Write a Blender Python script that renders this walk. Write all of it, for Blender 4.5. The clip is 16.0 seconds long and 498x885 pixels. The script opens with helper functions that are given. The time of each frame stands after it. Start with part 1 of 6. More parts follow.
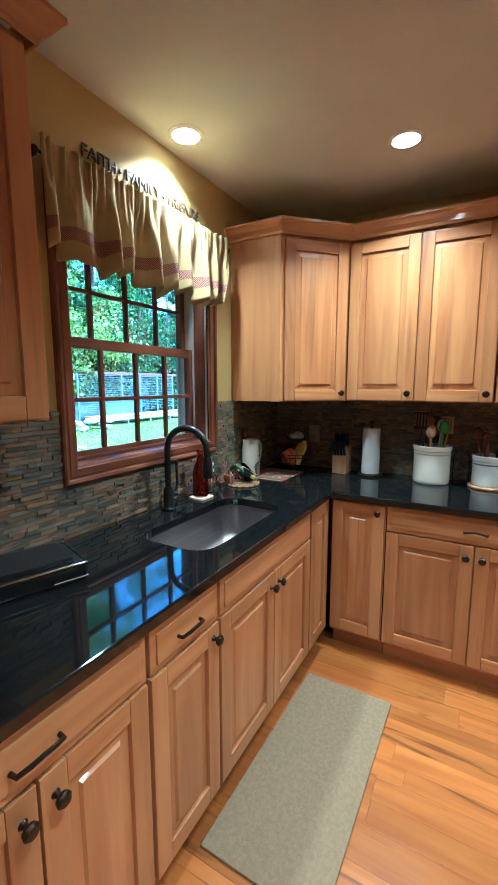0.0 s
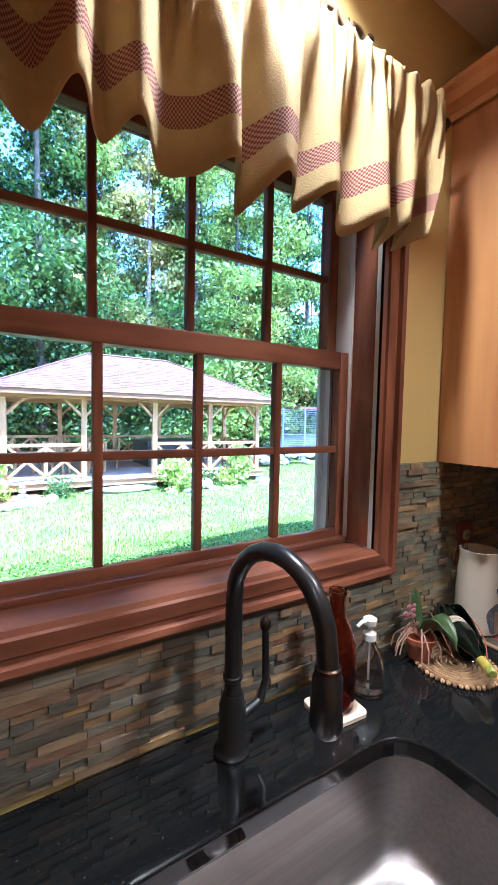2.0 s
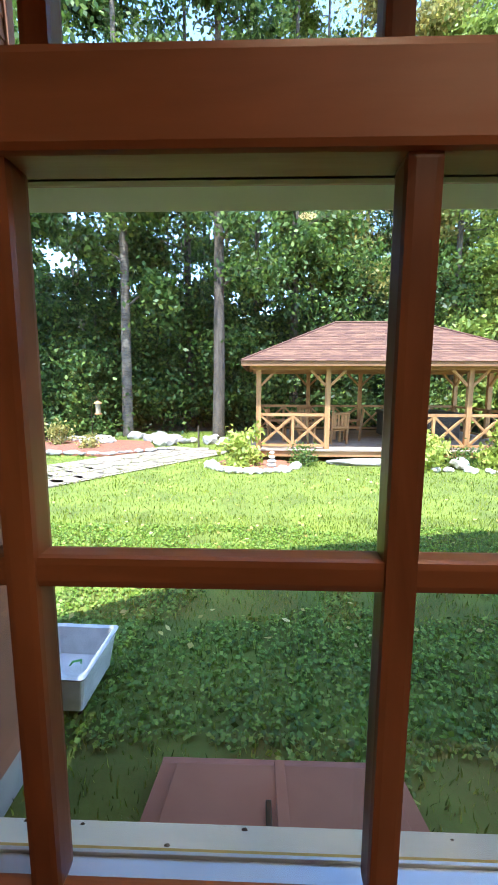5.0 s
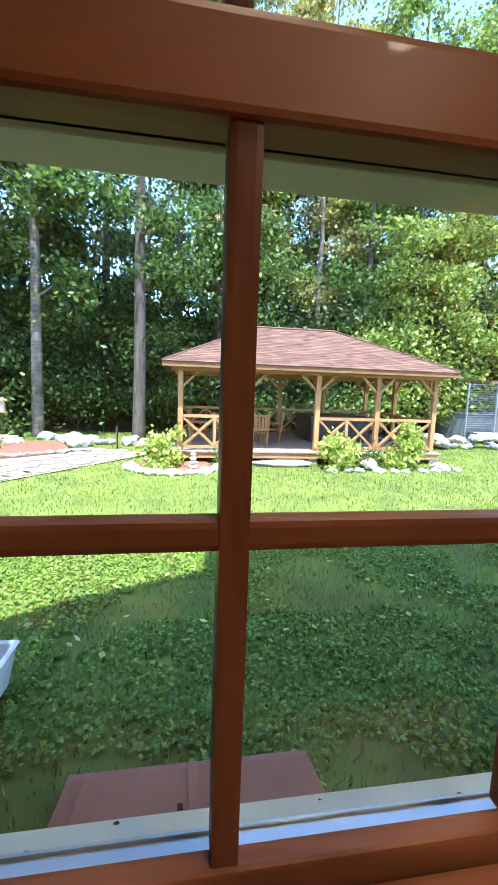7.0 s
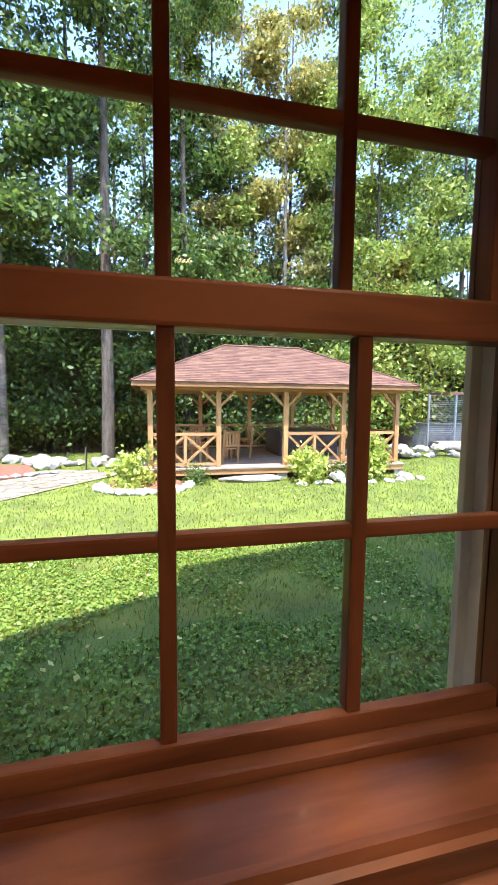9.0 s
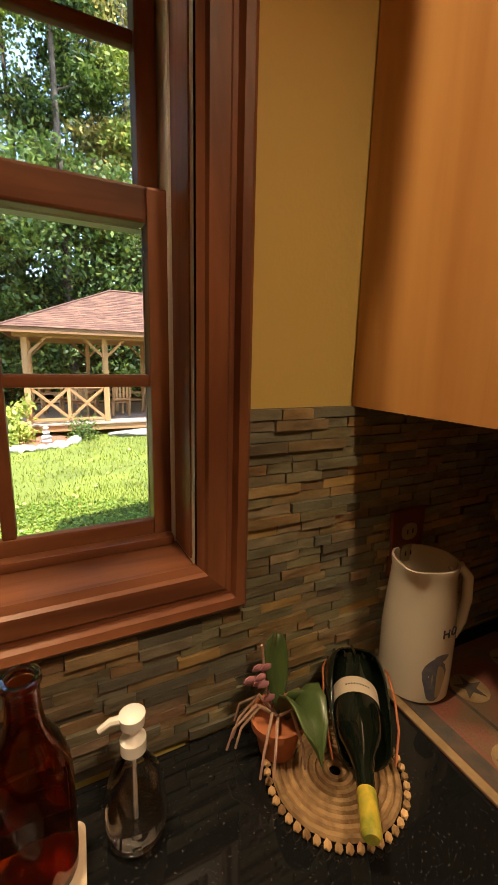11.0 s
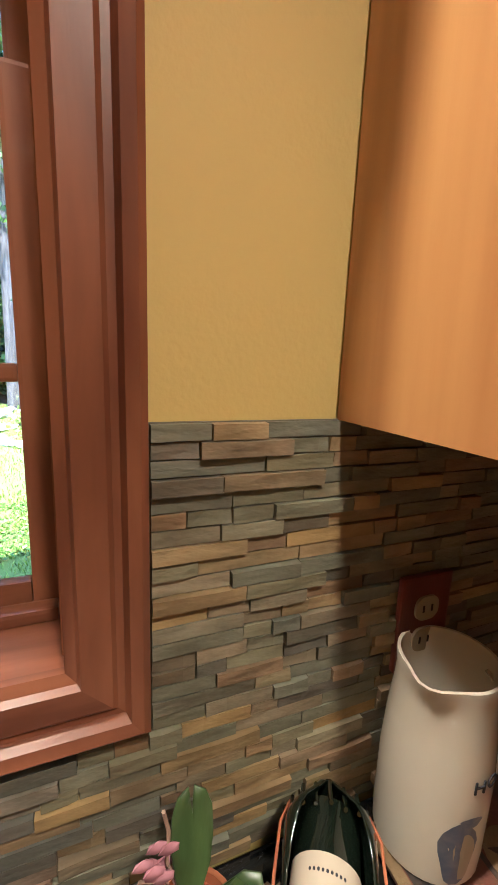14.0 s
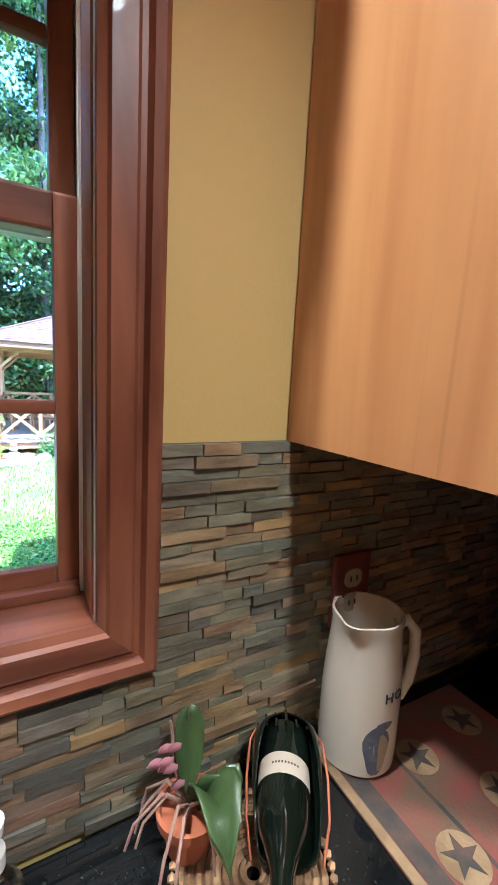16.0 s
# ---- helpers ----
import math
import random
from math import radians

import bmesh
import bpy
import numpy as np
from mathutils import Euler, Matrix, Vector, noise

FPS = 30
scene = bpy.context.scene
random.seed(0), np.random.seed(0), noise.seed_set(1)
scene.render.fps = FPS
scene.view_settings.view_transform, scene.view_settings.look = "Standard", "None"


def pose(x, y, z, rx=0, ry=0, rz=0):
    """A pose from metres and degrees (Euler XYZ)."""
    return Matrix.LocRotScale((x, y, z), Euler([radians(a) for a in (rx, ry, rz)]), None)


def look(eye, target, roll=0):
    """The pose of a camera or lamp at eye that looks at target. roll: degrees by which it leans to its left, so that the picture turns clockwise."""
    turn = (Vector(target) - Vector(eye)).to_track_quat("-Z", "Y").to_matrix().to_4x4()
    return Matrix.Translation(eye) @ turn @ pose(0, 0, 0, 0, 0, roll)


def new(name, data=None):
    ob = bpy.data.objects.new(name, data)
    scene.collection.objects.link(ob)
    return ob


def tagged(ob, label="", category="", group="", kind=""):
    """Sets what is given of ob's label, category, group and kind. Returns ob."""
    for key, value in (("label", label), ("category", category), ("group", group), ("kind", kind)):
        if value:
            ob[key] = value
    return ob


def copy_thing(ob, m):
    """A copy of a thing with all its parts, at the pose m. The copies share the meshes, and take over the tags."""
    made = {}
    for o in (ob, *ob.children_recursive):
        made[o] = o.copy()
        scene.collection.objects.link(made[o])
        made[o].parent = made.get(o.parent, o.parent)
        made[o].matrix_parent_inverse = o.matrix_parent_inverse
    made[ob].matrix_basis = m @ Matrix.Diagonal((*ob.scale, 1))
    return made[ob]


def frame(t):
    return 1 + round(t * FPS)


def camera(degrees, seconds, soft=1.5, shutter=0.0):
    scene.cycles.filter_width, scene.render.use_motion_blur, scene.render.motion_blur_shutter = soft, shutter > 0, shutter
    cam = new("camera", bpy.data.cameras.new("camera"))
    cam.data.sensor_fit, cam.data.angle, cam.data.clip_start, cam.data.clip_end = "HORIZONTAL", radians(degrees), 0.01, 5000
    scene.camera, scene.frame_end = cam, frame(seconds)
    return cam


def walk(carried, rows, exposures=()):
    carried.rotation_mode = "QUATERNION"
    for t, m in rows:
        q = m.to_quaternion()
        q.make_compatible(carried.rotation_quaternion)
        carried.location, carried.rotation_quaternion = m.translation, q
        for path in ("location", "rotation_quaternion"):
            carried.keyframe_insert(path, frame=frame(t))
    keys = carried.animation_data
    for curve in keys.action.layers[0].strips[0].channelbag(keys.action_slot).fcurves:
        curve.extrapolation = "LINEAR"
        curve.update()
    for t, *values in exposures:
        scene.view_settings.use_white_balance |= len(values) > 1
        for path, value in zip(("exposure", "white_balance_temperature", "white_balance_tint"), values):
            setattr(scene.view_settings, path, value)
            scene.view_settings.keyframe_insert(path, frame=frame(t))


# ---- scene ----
cam = camera(62.7, 16.0)
PATH = [
    (0, (-0.137, -1.281, 1.46), (1.586, -0.305, 1.182), -0.0),
    (0.5, (0.076, -1.095, 1.45), (1.864, -0.235, 1.204), -0.8),
    (1, (0.388, -0.982, 1.469), (2.031, 0.139, 1.263), 1.8),
    (1.5, (0.672, -0.826, 1.465), (2.146, 0.515, 1.297), 2.5),
    (2, (0.901, -0.662, 1.475), (1.961, 1.03, 1.358), 1.2),
    (2.5, (1.094, -0.523, 1.492), (1.566, 1.414, 1.33), 2.1),
    (3, (1.155, -0.381, 1.534), (1.33, 1.606, 1.384), 0.7),
    (3.5, (1.206, -0.238, 1.534), (1.13, 1.751, 1.341), -0.1),
    (6, (1.172, -0.093, 1.482), (1.182, 1.885, 1.19), 1.5),
    (6.5, (1.184, -0.098, 1.482), (1.309, 1.878, 1.201), 1.8),
    (7, (1.229, -0.108, 1.48), (1.544, 1.849, 1.215), 2.0),
    (7.5, (1.242, -0.117, 1.477), (1.726, 1.807, 1.224), 1.3),
    (8, (1.244, -0.126, 1.481), (1.751, 1.793, 1.24), 1.1),
    (8.5, (1.239, -0.169, 1.507), (1.715, 1.762, 1.299), 0.7),
    (9, (1.246, -0.284, 1.534), (1.694, 1.656, 1.345), 0.5),
    (9.5, (1.287, -0.414, 1.513), (1.857, 1.486, 1.262), 1.1),
    (10, (1.329, -0.517, 1.504), (2.175, 1.256, 1.129), 1.5),
    (10.2, (1.353, -0.537, 1.472), (2.311, 1.174, 1.078), 2.1),
    (12.3, (1.692, -0.322, 1.418), (2.39, 1.51, 1.024), 0.1),
    (12.5, (1.692, -0.316, 1.416), (2.398, 1.512, 1.015), 0.6),
    (13, (1.697, -0.314, 1.413), (2.411, 1.51, 1.009), 1.3),
    (13.5, (1.696, -0.317, 1.414), (2.419, 1.506, 1.024), 1.8),
    (14, (1.69, -0.326, 1.421), (2.441, 1.486, 1.029), 2.3),
    (14.5, (1.682, -0.353, 1.424), (2.471, 1.448, 1.06), 2.9),
    (15, (1.667, -0.375, 1.431), (2.509, 1.409, 1.101), 3.5),
    (15.5, (1.645, -0.402, 1.452), (2.538, 1.361, 1.144), 3.8),
    (16, (1.599, -0.451, 1.444), (2.578, 1.269, 1.156), 3.1),
]
EXPOSURES = [
    (0.0, 3.7, 3500, -5), (0.5, 3.65, 3650, 2), (1.0, 3.6, 3800, 7), (1.5, 3.7, 3950, 13), (2.0, 3.65, 4050, 12), (2.5, 3.2, 4100, 10), (3.0, 2.85, 4750, 24),
    (3.5, 2.7, 6100, 24), (6.0, 2.65, 5200, 3), (7.0, 2.65, 5300, 9), (8.0, 2.65, 5450, 13), (9.0, 2.55, 5800, 17), (9.6, 2.55, 6400, 15), (10.2, 2.4, 7900, 20), (11.3, 2.9, 6000, 13),
    (12.3, 3.8, 5250, 14), (13.2, 3.85, 4900, 12), (14.5, 3.85, 4500, 9), (16.0, 3.8, 4050, 9),
]
walk(cam, [(t, look(eye, target, roll)) for t, eye, target, roll in PATH], EXPOSURES)

# ---- world and lights ----
SUN_WAY = Vector((0.035, 0.365, -0.930))  # way the sunlight travels
world = bpy.data.worlds.new("world")
scene.world = world
world.use_nodes = True
wn = world.node_tree.nodes
sky = wn.new("ShaderNodeTexSky")
sky.sky_type, sky.sun_disc = "NISHITA", False
sky.sun_elevation = radians(68.5)
sky.sun_rotation = math.atan2(-SUN_WAY.x, -SUN_WAY.y)
sky.air_density, sky.dust_density = 1.0, 0.6
wn["Background"].inputs["Strength"].default_value = 0.15
world.node_tree.links.new(sky.outputs[0], wn["Background"].inputs["Color"])

sun = new("sun", bpy.data.lights.new("sun", "SUN"))
sun.data.energy, sun.data.angle, sun.data.color = 2.7, radians(0.6), (1.0, 0.94, 0.84)
sun.matrix_world = look((0, -20, 30), Vector((0, -20, 30)) + SUN_WAY)

CEIL = 2.49
CANS = [(1.354, -0.135), (1.836, -0.928), (0.35, -1.55), (1.45, -2.25), (-0.9, -2.3)]
LAMP_COLOUR = (1.0, 0.74, 0.43)
for cx, cy in CANS:
    lamp = new("can_light", bpy.data.lights.new("can_light", "AREA"))
    lamp.data.shape, lamp.data.size, lamp.data.energy, lamp.data.color = "DISK", 0.10, (1.55 if cy > -0.5 else 1.7) if cy > -1.0 else 1.5, LAMP_COLOUR
    lamp.data.spread = radians(118)
    lamp.matrix_world = pose(cx, cy, CEIL - 0.012)


# ---- materials ----
def mat(name, c, c2=None, rough=0.5, metal=0.0, scale=6.0, stretch=(1, 1, 1), bump=0.15, bscale=60.0, rand=0.12,
        spec=0.5, coat=0.0, low=0.35, high=0.65, island=False, detail=4.0, ramp=None, streak=None):
    m = bpy.data.materials.new(name)
    m.use_nodes = True
    n, l = m.node_tree.nodes, m.node_tree.links
    p = n["Principled BSDF"]
    p.inputs["Roughness"].default_value, p.inputs["Metallic"].default_value = rough, metal
    p.inputs["Specular IOR Level"].default_value, p.inputs["Coat Weight"].default_value = spec, coat
    tc, mp, add = n.new("ShaderNodeTexCoord"), n.new("ShaderNodeMapping"), n.new("ShaderNodeVectorMath")
    oi = n.new("ShaderNodeNewGeometry") if island else n.new("ShaderNodeObjectInfo")
    chance = oi.outputs["Random Per Island" if island else "Random"]
    mul = n.new("ShaderNodeMath")
    mul.operation, mul.inputs[1].default_value = "MULTIPLY", 37.0 if not island else 5.0
    l.new(chance, mul.inputs[0])
    l.new(tc.outputs["Object"], add.inputs[0])
    l.new(mul.outputs[0], add.inputs[1])
    mp.inputs["Scale"].default_value = stretch
    l.new(add.outputs[0], mp.inputs["Vector"])
    noise_a = n.new("ShaderNodeTexNoise")
    noise_a.inputs["Scale"].default_value, noise_a.inputs["Detail"].default_value = scale, detail
    noise_a.inputs["Distortion"].default_value = 0.4
    l.new(mp.outputs[0], noise_a.inputs["Vector"])
    cr = n.new("ShaderNodeValToRGB")
    c2 = c2 or tuple(v * 0.78 for v in c)
    cr.color_ramp.elements[0].position, cr.color_ramp.elements[1].position = low, high
    cr.color_ramp.elements[0].color, cr.color_ramp.elements[1].color = (*c2, 1), (*c, 1)
    l.new(noise_a.outputs["Fac"], cr.inputs["Fac"])
    colour = cr.outputs["Color"]
    if ramp:
        pick = n.new("ShaderNodeValToRGB")
        pick.color_ramp.interpolation = "LINEAR"
        while len(pick.color_ramp.elements) < len(ramp):
            pick.color_ramp.elements.new(0.5)
        for i, (e, col) in enumerate(zip(pick.color_ramp.elements, ramp)):
            e.position, e.color = i / (len(ramp) - 1), (*col, 1)
        l.new(chance, pick.inputs["Fac"])
        mx = n.new("ShaderNodeMix")
        mx.data_type, mx.blend_type = "RGBA", "MULTIPLY"
        mx.inputs["Factor"].default_value = 1.0
        l.new(colour, mx.inputs[6])
        l.new(pick.outputs["Color"], mx.inputs[7])
        colour = mx.outputs[2]
    if streak:
        # dark mineral streaks and knots in the timber
        dark, amount, fine = streak
        noise_s, sr, mx = n.new("ShaderNodeTexNoise"), n.new("ShaderNodeMapRange"), n.new("ShaderNodeMix")
        noise_s.inputs["Scale"].default_value, noise_s.inputs["Detail"].default_value, noise_s.inputs["Distortion"].default_value = fine, 5.0, 1.2
        l.new(mp.outputs[0], noise_s.inputs["Vector"])
        sr.inputs["From Min"].default_value, sr.inputs["From Max"].default_value, sr.inputs["To Max"].default_value = 0.60, 0.74, amount
        l.new(noise_s.outputs["Fac"], sr.inputs["Value"])
        mx.data_type = "RGBA"
        l.new(sr.outputs[0], mx.inputs["Factor"])
        l.new(colour, mx.inputs[6])
        mx.inputs[7].default_value = (*dark, 1)
        colour = mx.outputs[2]
    if rand:
        hsv, mr = n.new("ShaderNodeHueSaturation"), n.new("ShaderNodeMapRange")
        mr.inputs["To Min"].default_value, mr.inputs["To Max"].default_value = 1 - rand, 1 + rand
        l.new(chance, mr.inputs["Value"])
        l.new(mr.outputs[0], hsv.inputs["Value"])
        l.new(colour, hsv.inputs["Color"])
        colour = hsv.outputs["Color"]
    l.new(colour, p.inputs["Base Color"])
    if bump:
        noise_b, bp = n.new("ShaderNodeTexNoise"), n.new("ShaderNodeBump")
        noise_b.inputs["Scale"].default_value, noise_b.inputs["Detail"].default_value = bscale, 3.0
        bp.inputs["Strength"].default_value, bp.inputs["Distance"].default_value = bump, 0.004
        l.new(mp.outputs[0], noise_b.inputs["Vector"])
        l.new(noise_b.outputs["Fac"], bp.inputs["Height"])
        l.new(bp.outputs[0], p.inputs["Normal"])
    return m


def glass_mat(name, tint=(1, 1, 1), rough=0.0, ior=1.45):
    m = bpy.data.materials.new(name)
    m.use_nodes = True
    p = m.node_tree.nodes["Principled BSDF"]
    p.inputs["Base Color"].default_value = (*tint, 1)
    p.inputs["Transmission Weight"].default_value = 1.0
    p.inputs["Roughness"].default_value, p.inputs["IOR"].default_value = rough, ior
    return m


def leaf_mat(name, dark, mid, lite, glow=0.35):
    m = mat(name, (1, 1, 1), (0.8, 0.8, 0.8), rough=0.55, scale=0.6, bump=0, island=True, rand=0.2, ramp=(dark, mid, mid, lite))
    n, l = m.node_tree.nodes, m.node_tree.links
    p = n["Principled BSDF"]
    tr, mx = n.new("ShaderNodeBsdfTranslucent"), n.new("ShaderNodeMixShader")
    mx.inputs[0].default_value = glow
    src = p.inputs["Base Color"].links[0].from_socket
    l.new(src, tr.inputs["Color"])
    l.new(p.outputs[0], mx.inputs[1])
    l.new(tr.outputs[0], mx.inputs[2])
    l.new(mx.outputs[0], n["Material Output"].inputs["Surface"])
    return m


def glow_mat(name, colour, strength):
    m = bpy.data.materials.new(name)
    m.use_nodes = True
    p = m.node_tree.nodes["Principled BSDF"]
    p.inputs["Emission Color"].default_value = (*colour, 1)
    p.inputs["Emission Strength"].default_value = strength
    return m


M = {}
M["wood_v"] = mat("hickory_upright", (0.52, 0.265, 0.085), (0.36, 0.148, 0.040), rough=0.36, scale=2.2, stretch=(7, 7, 0.6), bump=0.06, bscale=14, rand=0.13, coat=0.15, low=0.3, high=0.7, streak=((0.20, 0.085, 0.03), 0.75, 1.3))
M["wood_h"] = mat("hickory_level", (0.52, 0.265, 0.085), (0.36, 0.148, 0.040), rough=0.36, scale=2.2, stretch=(0.6, 0.6, 9), bump=0.06, bscale=14, rand=0.13, coat=0.15, low=0.3, high=0.7, streak=((0.20, 0.085, 0.03), 0.75, 1.3))
M["wood_in"] = mat("cabinet_inside", (0.30, 0.18, 0.09), rough=0.6, bump=0.05)
M["trim"] = mat("stained_window_wood", (0.26, 0.100, 0.046), (0.115, 0.038, 0.018), rough=0.40, scale=3.2, stretch=(5.5, 5.5, 0.9), bump=0.08, bscale=16, rand=0.08, coat=0.04, spec=0.35, streak=((0.07, 0.02, 0.01), 0.8, 1.8))
M["trim_h"] = mat("stained_window_wood_level", (0.26, 0.100, 0.046), (0.115, 0.038, 0.018), rough=0.40, scale=3.2, stretch=(0.9, 5.5, 5.5), bump=0.08, bscale=16, rand=0.08, coat=0.04, spec=0.35, streak=((0.07, 0.02, 0.01), 0.8, 1.8))
M["floor"] = mat("hickory_floor", (0.50, 0.195, 0.026), (0.33, 0.105, 0.013), rough=0.28, scale=2.6, stretch=(9, 0.8, 9), bump=0.05, bscale=20, rand=0.20, coat=0.2, low=0.3, high=0.68, streak=((0.10, 0.035, 0.012), 0.9, 2.0))
M["floor_sub"] = mat("subfloor", (0.10, 0.055, 0.025), rough=0.8)
M["granite"] = mat("black_granite", (0.006, 0.0065, 0.007), (0.045, 0.042, 0.038), rough=0.05, scale=330, bump=0.0, rand=0, low=0.29, high=0.35, detail=2.0, spec=0.6)
M["paint"] = mat("ochre_wall_paint", (0.51, 0.385, 0.115), (0.48, 0.355, 0.10), rough=0.7, scale=2, bump=0.12, bscale=180, rand=0)
M["ceil"] = mat("ceiling_paint", (0.62, 0.60, 0.57), (0.58, 0.56, 0.53), rough=0.85, scale=1.5, bump=0.15, bscale=120, rand=0)
M["grout"] = mat("dark_mortar", (0.15, 0.13, 0.095), rough=0.95, bump=0.4, bscale=90)
M["slate"] = mat("split_slate", (1.1, 1.1, 1.1), (0.62, 0.60, 0.56), rough=0.62, scale=22, stretch=(0.6, 1, 1.6), bump=0.9, bscale=55, rand=0.18,
                 ramp=((0.17, 0.17, 0.12), (0.26, 0.235, 0.135), (0.13, 0.135, 0.105), (0.38, 0.25, 0.09), (0.19, 0.185, 0.125), (0.10, 0.09, 0.07), (0.29, 0.21, 0.10), (0.21, 0.135, 0.07), (0.20, 0.18, 0.12)))
M["steel"] = mat("brushed_steel", (0.37, 0.34, 0.33), (0.31, 0.285, 0.275), rough=0.37, metal=1.0, scale=3, stretch=(1, 40, 40), bump=0.04, bscale=30, rand=0)
M["dark_metal"] = mat("oil_rubbed_bronze", (0.028, 0.022, 0.018), (0.05, 0.03, 0.018), rough=0.32, metal=0.7, scale=20, bump=0.03, rand=0)
M["black"] = mat("black_plastic", (0.012, 0.012, 0.013), rough=0.3, bump=0.02, rand=0)
M["chrome"] = mat("chrome", (0.75, 0.75, 0.75), rough=0.12, metal=1.0, bump=0, rand=0)
M["cream"] = mat("cream_glaze", (0.74, 0.68, 0.56), (0.70, 0.63, 0.50), rough=0.16, scale=5, bump=0.02, rand=0, coat=0.4)
M["white"] = mat("white_glaze", (0.80, 0.78, 0.74), rough=0.2, bump=0.02, rand=0, coat=0.4)
M["paper"] = mat("paper_towel", (0.85, 0.83, 0.80), rough=0.95, bump=0.5, bscale=120, rand=0)
M["rug"] = mat("woven_rug", (0.32, 0.24, 0.135), (0.265, 0.195, 0.108), rough=0.95, scale=60, bump=0.9, bscale=260, rand=0)
M["stone_lite"] = mat("pale_stone", (0.62, 0.58, 0.50), (0.40, 0.37, 0.31), rough=0.9, scale=5, bump=0.6, bscale=12, rand=0.15)
M["stone_dark"] = mat("grey_stone", (0.32, 0.30, 0.27), (0.19, 0.175, 0.155), rough=0.9, scale=4, bump=0.6, bscale=10, rand=0.2)
M["cedar"] = mat("cedar_timber", (0.48, 0.26, 0.10), (0.36, 0.18, 0.07), rough=0.7, scale=2, stretch=(6, 6, 0.7), bump=0.2, bscale=20, rand=0.15)
M["cedar_h"] = mat("cedar_rail", (0.46, 0.25, 0.10), (0.36, 0.18, 0.07), rough=0.7, scale=2, stretch=(0.7, 6, 6), bump=0.2, bscale=20, rand=0.12)
M["deck"] = mat("weathered_deck", (0.40, 0.32, 0.24), (0.30, 0.23, 0.17), rough=0.8, scale=3, stretch=(0.6, 6, 6), bump=0.2, rand=0.12)
M["shingle"] = mat("roof_shingle", (1.0, 1.0, 1.0), (0.7, 0.7, 0.7), rough=0.95, scale=9, bump=0.6, bscale=60, rand=0.14, island=True,
                   ramp=((0.13, 0.062, 0.040), (0.17, 0.085, 0.052), (0.105, 0.048, 0.034), (0.20, 0.105, 0.062), (0.145, 0.070, 0.046)))
# Cedar darkened for the fascia, with its shadow put into the base colour.
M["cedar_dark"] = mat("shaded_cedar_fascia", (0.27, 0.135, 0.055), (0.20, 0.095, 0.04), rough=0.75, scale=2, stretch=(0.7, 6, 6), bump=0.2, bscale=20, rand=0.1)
M["tub"] = mat("dark_brown_panel", (0.075, 0.058, 0.045), (0.05, 0.04, 0.03), rough=0.6, scale=3, stretch=(6, 6, 0.7), bump=0.1, rand=0.05)
M["siding"] = mat("red_brown_siding", (0.30, 0.125, 0.062), (0.26, 0.105, 0.05), rough=0.7, scale=2, bump=0.1, rand=0.05)
M["concrete"] = mat("concrete", (0.42, 0.39, 0.33), (0.30, 0.28, 0.23), rough=0.95, scale=4, bump=0.4, bscale=30, rand=0)
M["hatch"] = mat("brown_painted_steel", (0.34, 0.135, 0.08), (0.30, 0.115, 0.068), rough=0.5, scale=5, bump=0.08, bscale=30, rand=0.04)
M["vinyl"] = mat("white_cladding", (0.74, 0.76, 0.74), (0.66, 0.68, 0.65), rough=0.45, scale=9, bump=0.08, bscale=50, rand=0)
M["sage"] = mat("pale_green_cladding", (0.62, 0.66, 0.50), (0.58, 0.62, 0.46), rough=0.5, scale=6, bump=0.05, rand=0)
M["alu"] = mat("aluminium_track", (0.66, 0.70, 0.76), rough=0.3, metal=0.8, bump=0.03, rand=0)
M["ground"] = mat("lawn_soil", (0.15, 0.19, 0.022), (0.09, 0.115, 0.016), rough=0.95, scale=1.3, bump=1.0, bscale=25, rand=0, detail=8)
M["dirt"] = mat("leaf_litter", (0.16, 0.11, 0.06), (0.07, 0.05, 0.03), rough=1.0, scale=1.5, bump=1.0, bscale=14, rand=0, detail=8)
M["mulch"] = mat("red_mulch", (0.28, 0.12, 0.07), (0.15, 0.055, 0.03), rough=1.0, scale=14, bump=1.0, bscale=30, rand=0.2)
M["path"] = mat("path_flagstone", (0.235, 0.20, 0.15), (0.185, 0.155, 0.115), rough=0.9, scale=3, bump=0.3, bscale=20, rand=0.12)
M["bark"] = mat("grey_bark", (0.13, 0.105, 0.08), (0.055, 0.042, 0.03), rough=0.95, scale=3, stretch=(5, 5, 0.8), bump=1.0, bscale=12, rand=0.15)
M["birch"] = mat("pale_bark", (0.20, 0.17, 0.13), (0.08, 0.065, 0.05), rough=0.9, scale=3, stretch=(1, 1, 4), bump=0.4, bscale=10, rand=0.1)
M["leaf"] = leaf_mat("green_leaves", (0.04, 0.085, 0.016), (0.095, 0.17, 0.03), (0.20, 0.27, 0.045), 0.42)
# Leaf green lightened: sunlight on the foliage is put into the colour.
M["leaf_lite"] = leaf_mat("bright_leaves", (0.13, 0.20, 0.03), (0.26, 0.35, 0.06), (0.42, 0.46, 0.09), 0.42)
M["leaf_gold"] = leaf_mat("golden_leaves", (0.20, 0.23, 0.05), (0.38, 0.36, 0.10), (0.58, 0.46, 0.14), 0.42)
# Leaf green darkened: the shade within the woods is put into the colour.
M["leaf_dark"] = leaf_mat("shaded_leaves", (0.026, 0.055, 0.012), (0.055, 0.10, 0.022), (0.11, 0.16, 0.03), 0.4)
M["blade"] = leaf_mat("grass_blades", (0.11, 0.17, 0.012), (0.22, 0.29, 0.025), (0.36, 0.40, 0.05), 0.3)
M["clover"] = leaf_mat("clover_leaves", (0.085, 0.16, 0.012), (0.165, 0.27, 0.025), (0.27, 0.37, 0.05), 0.25)
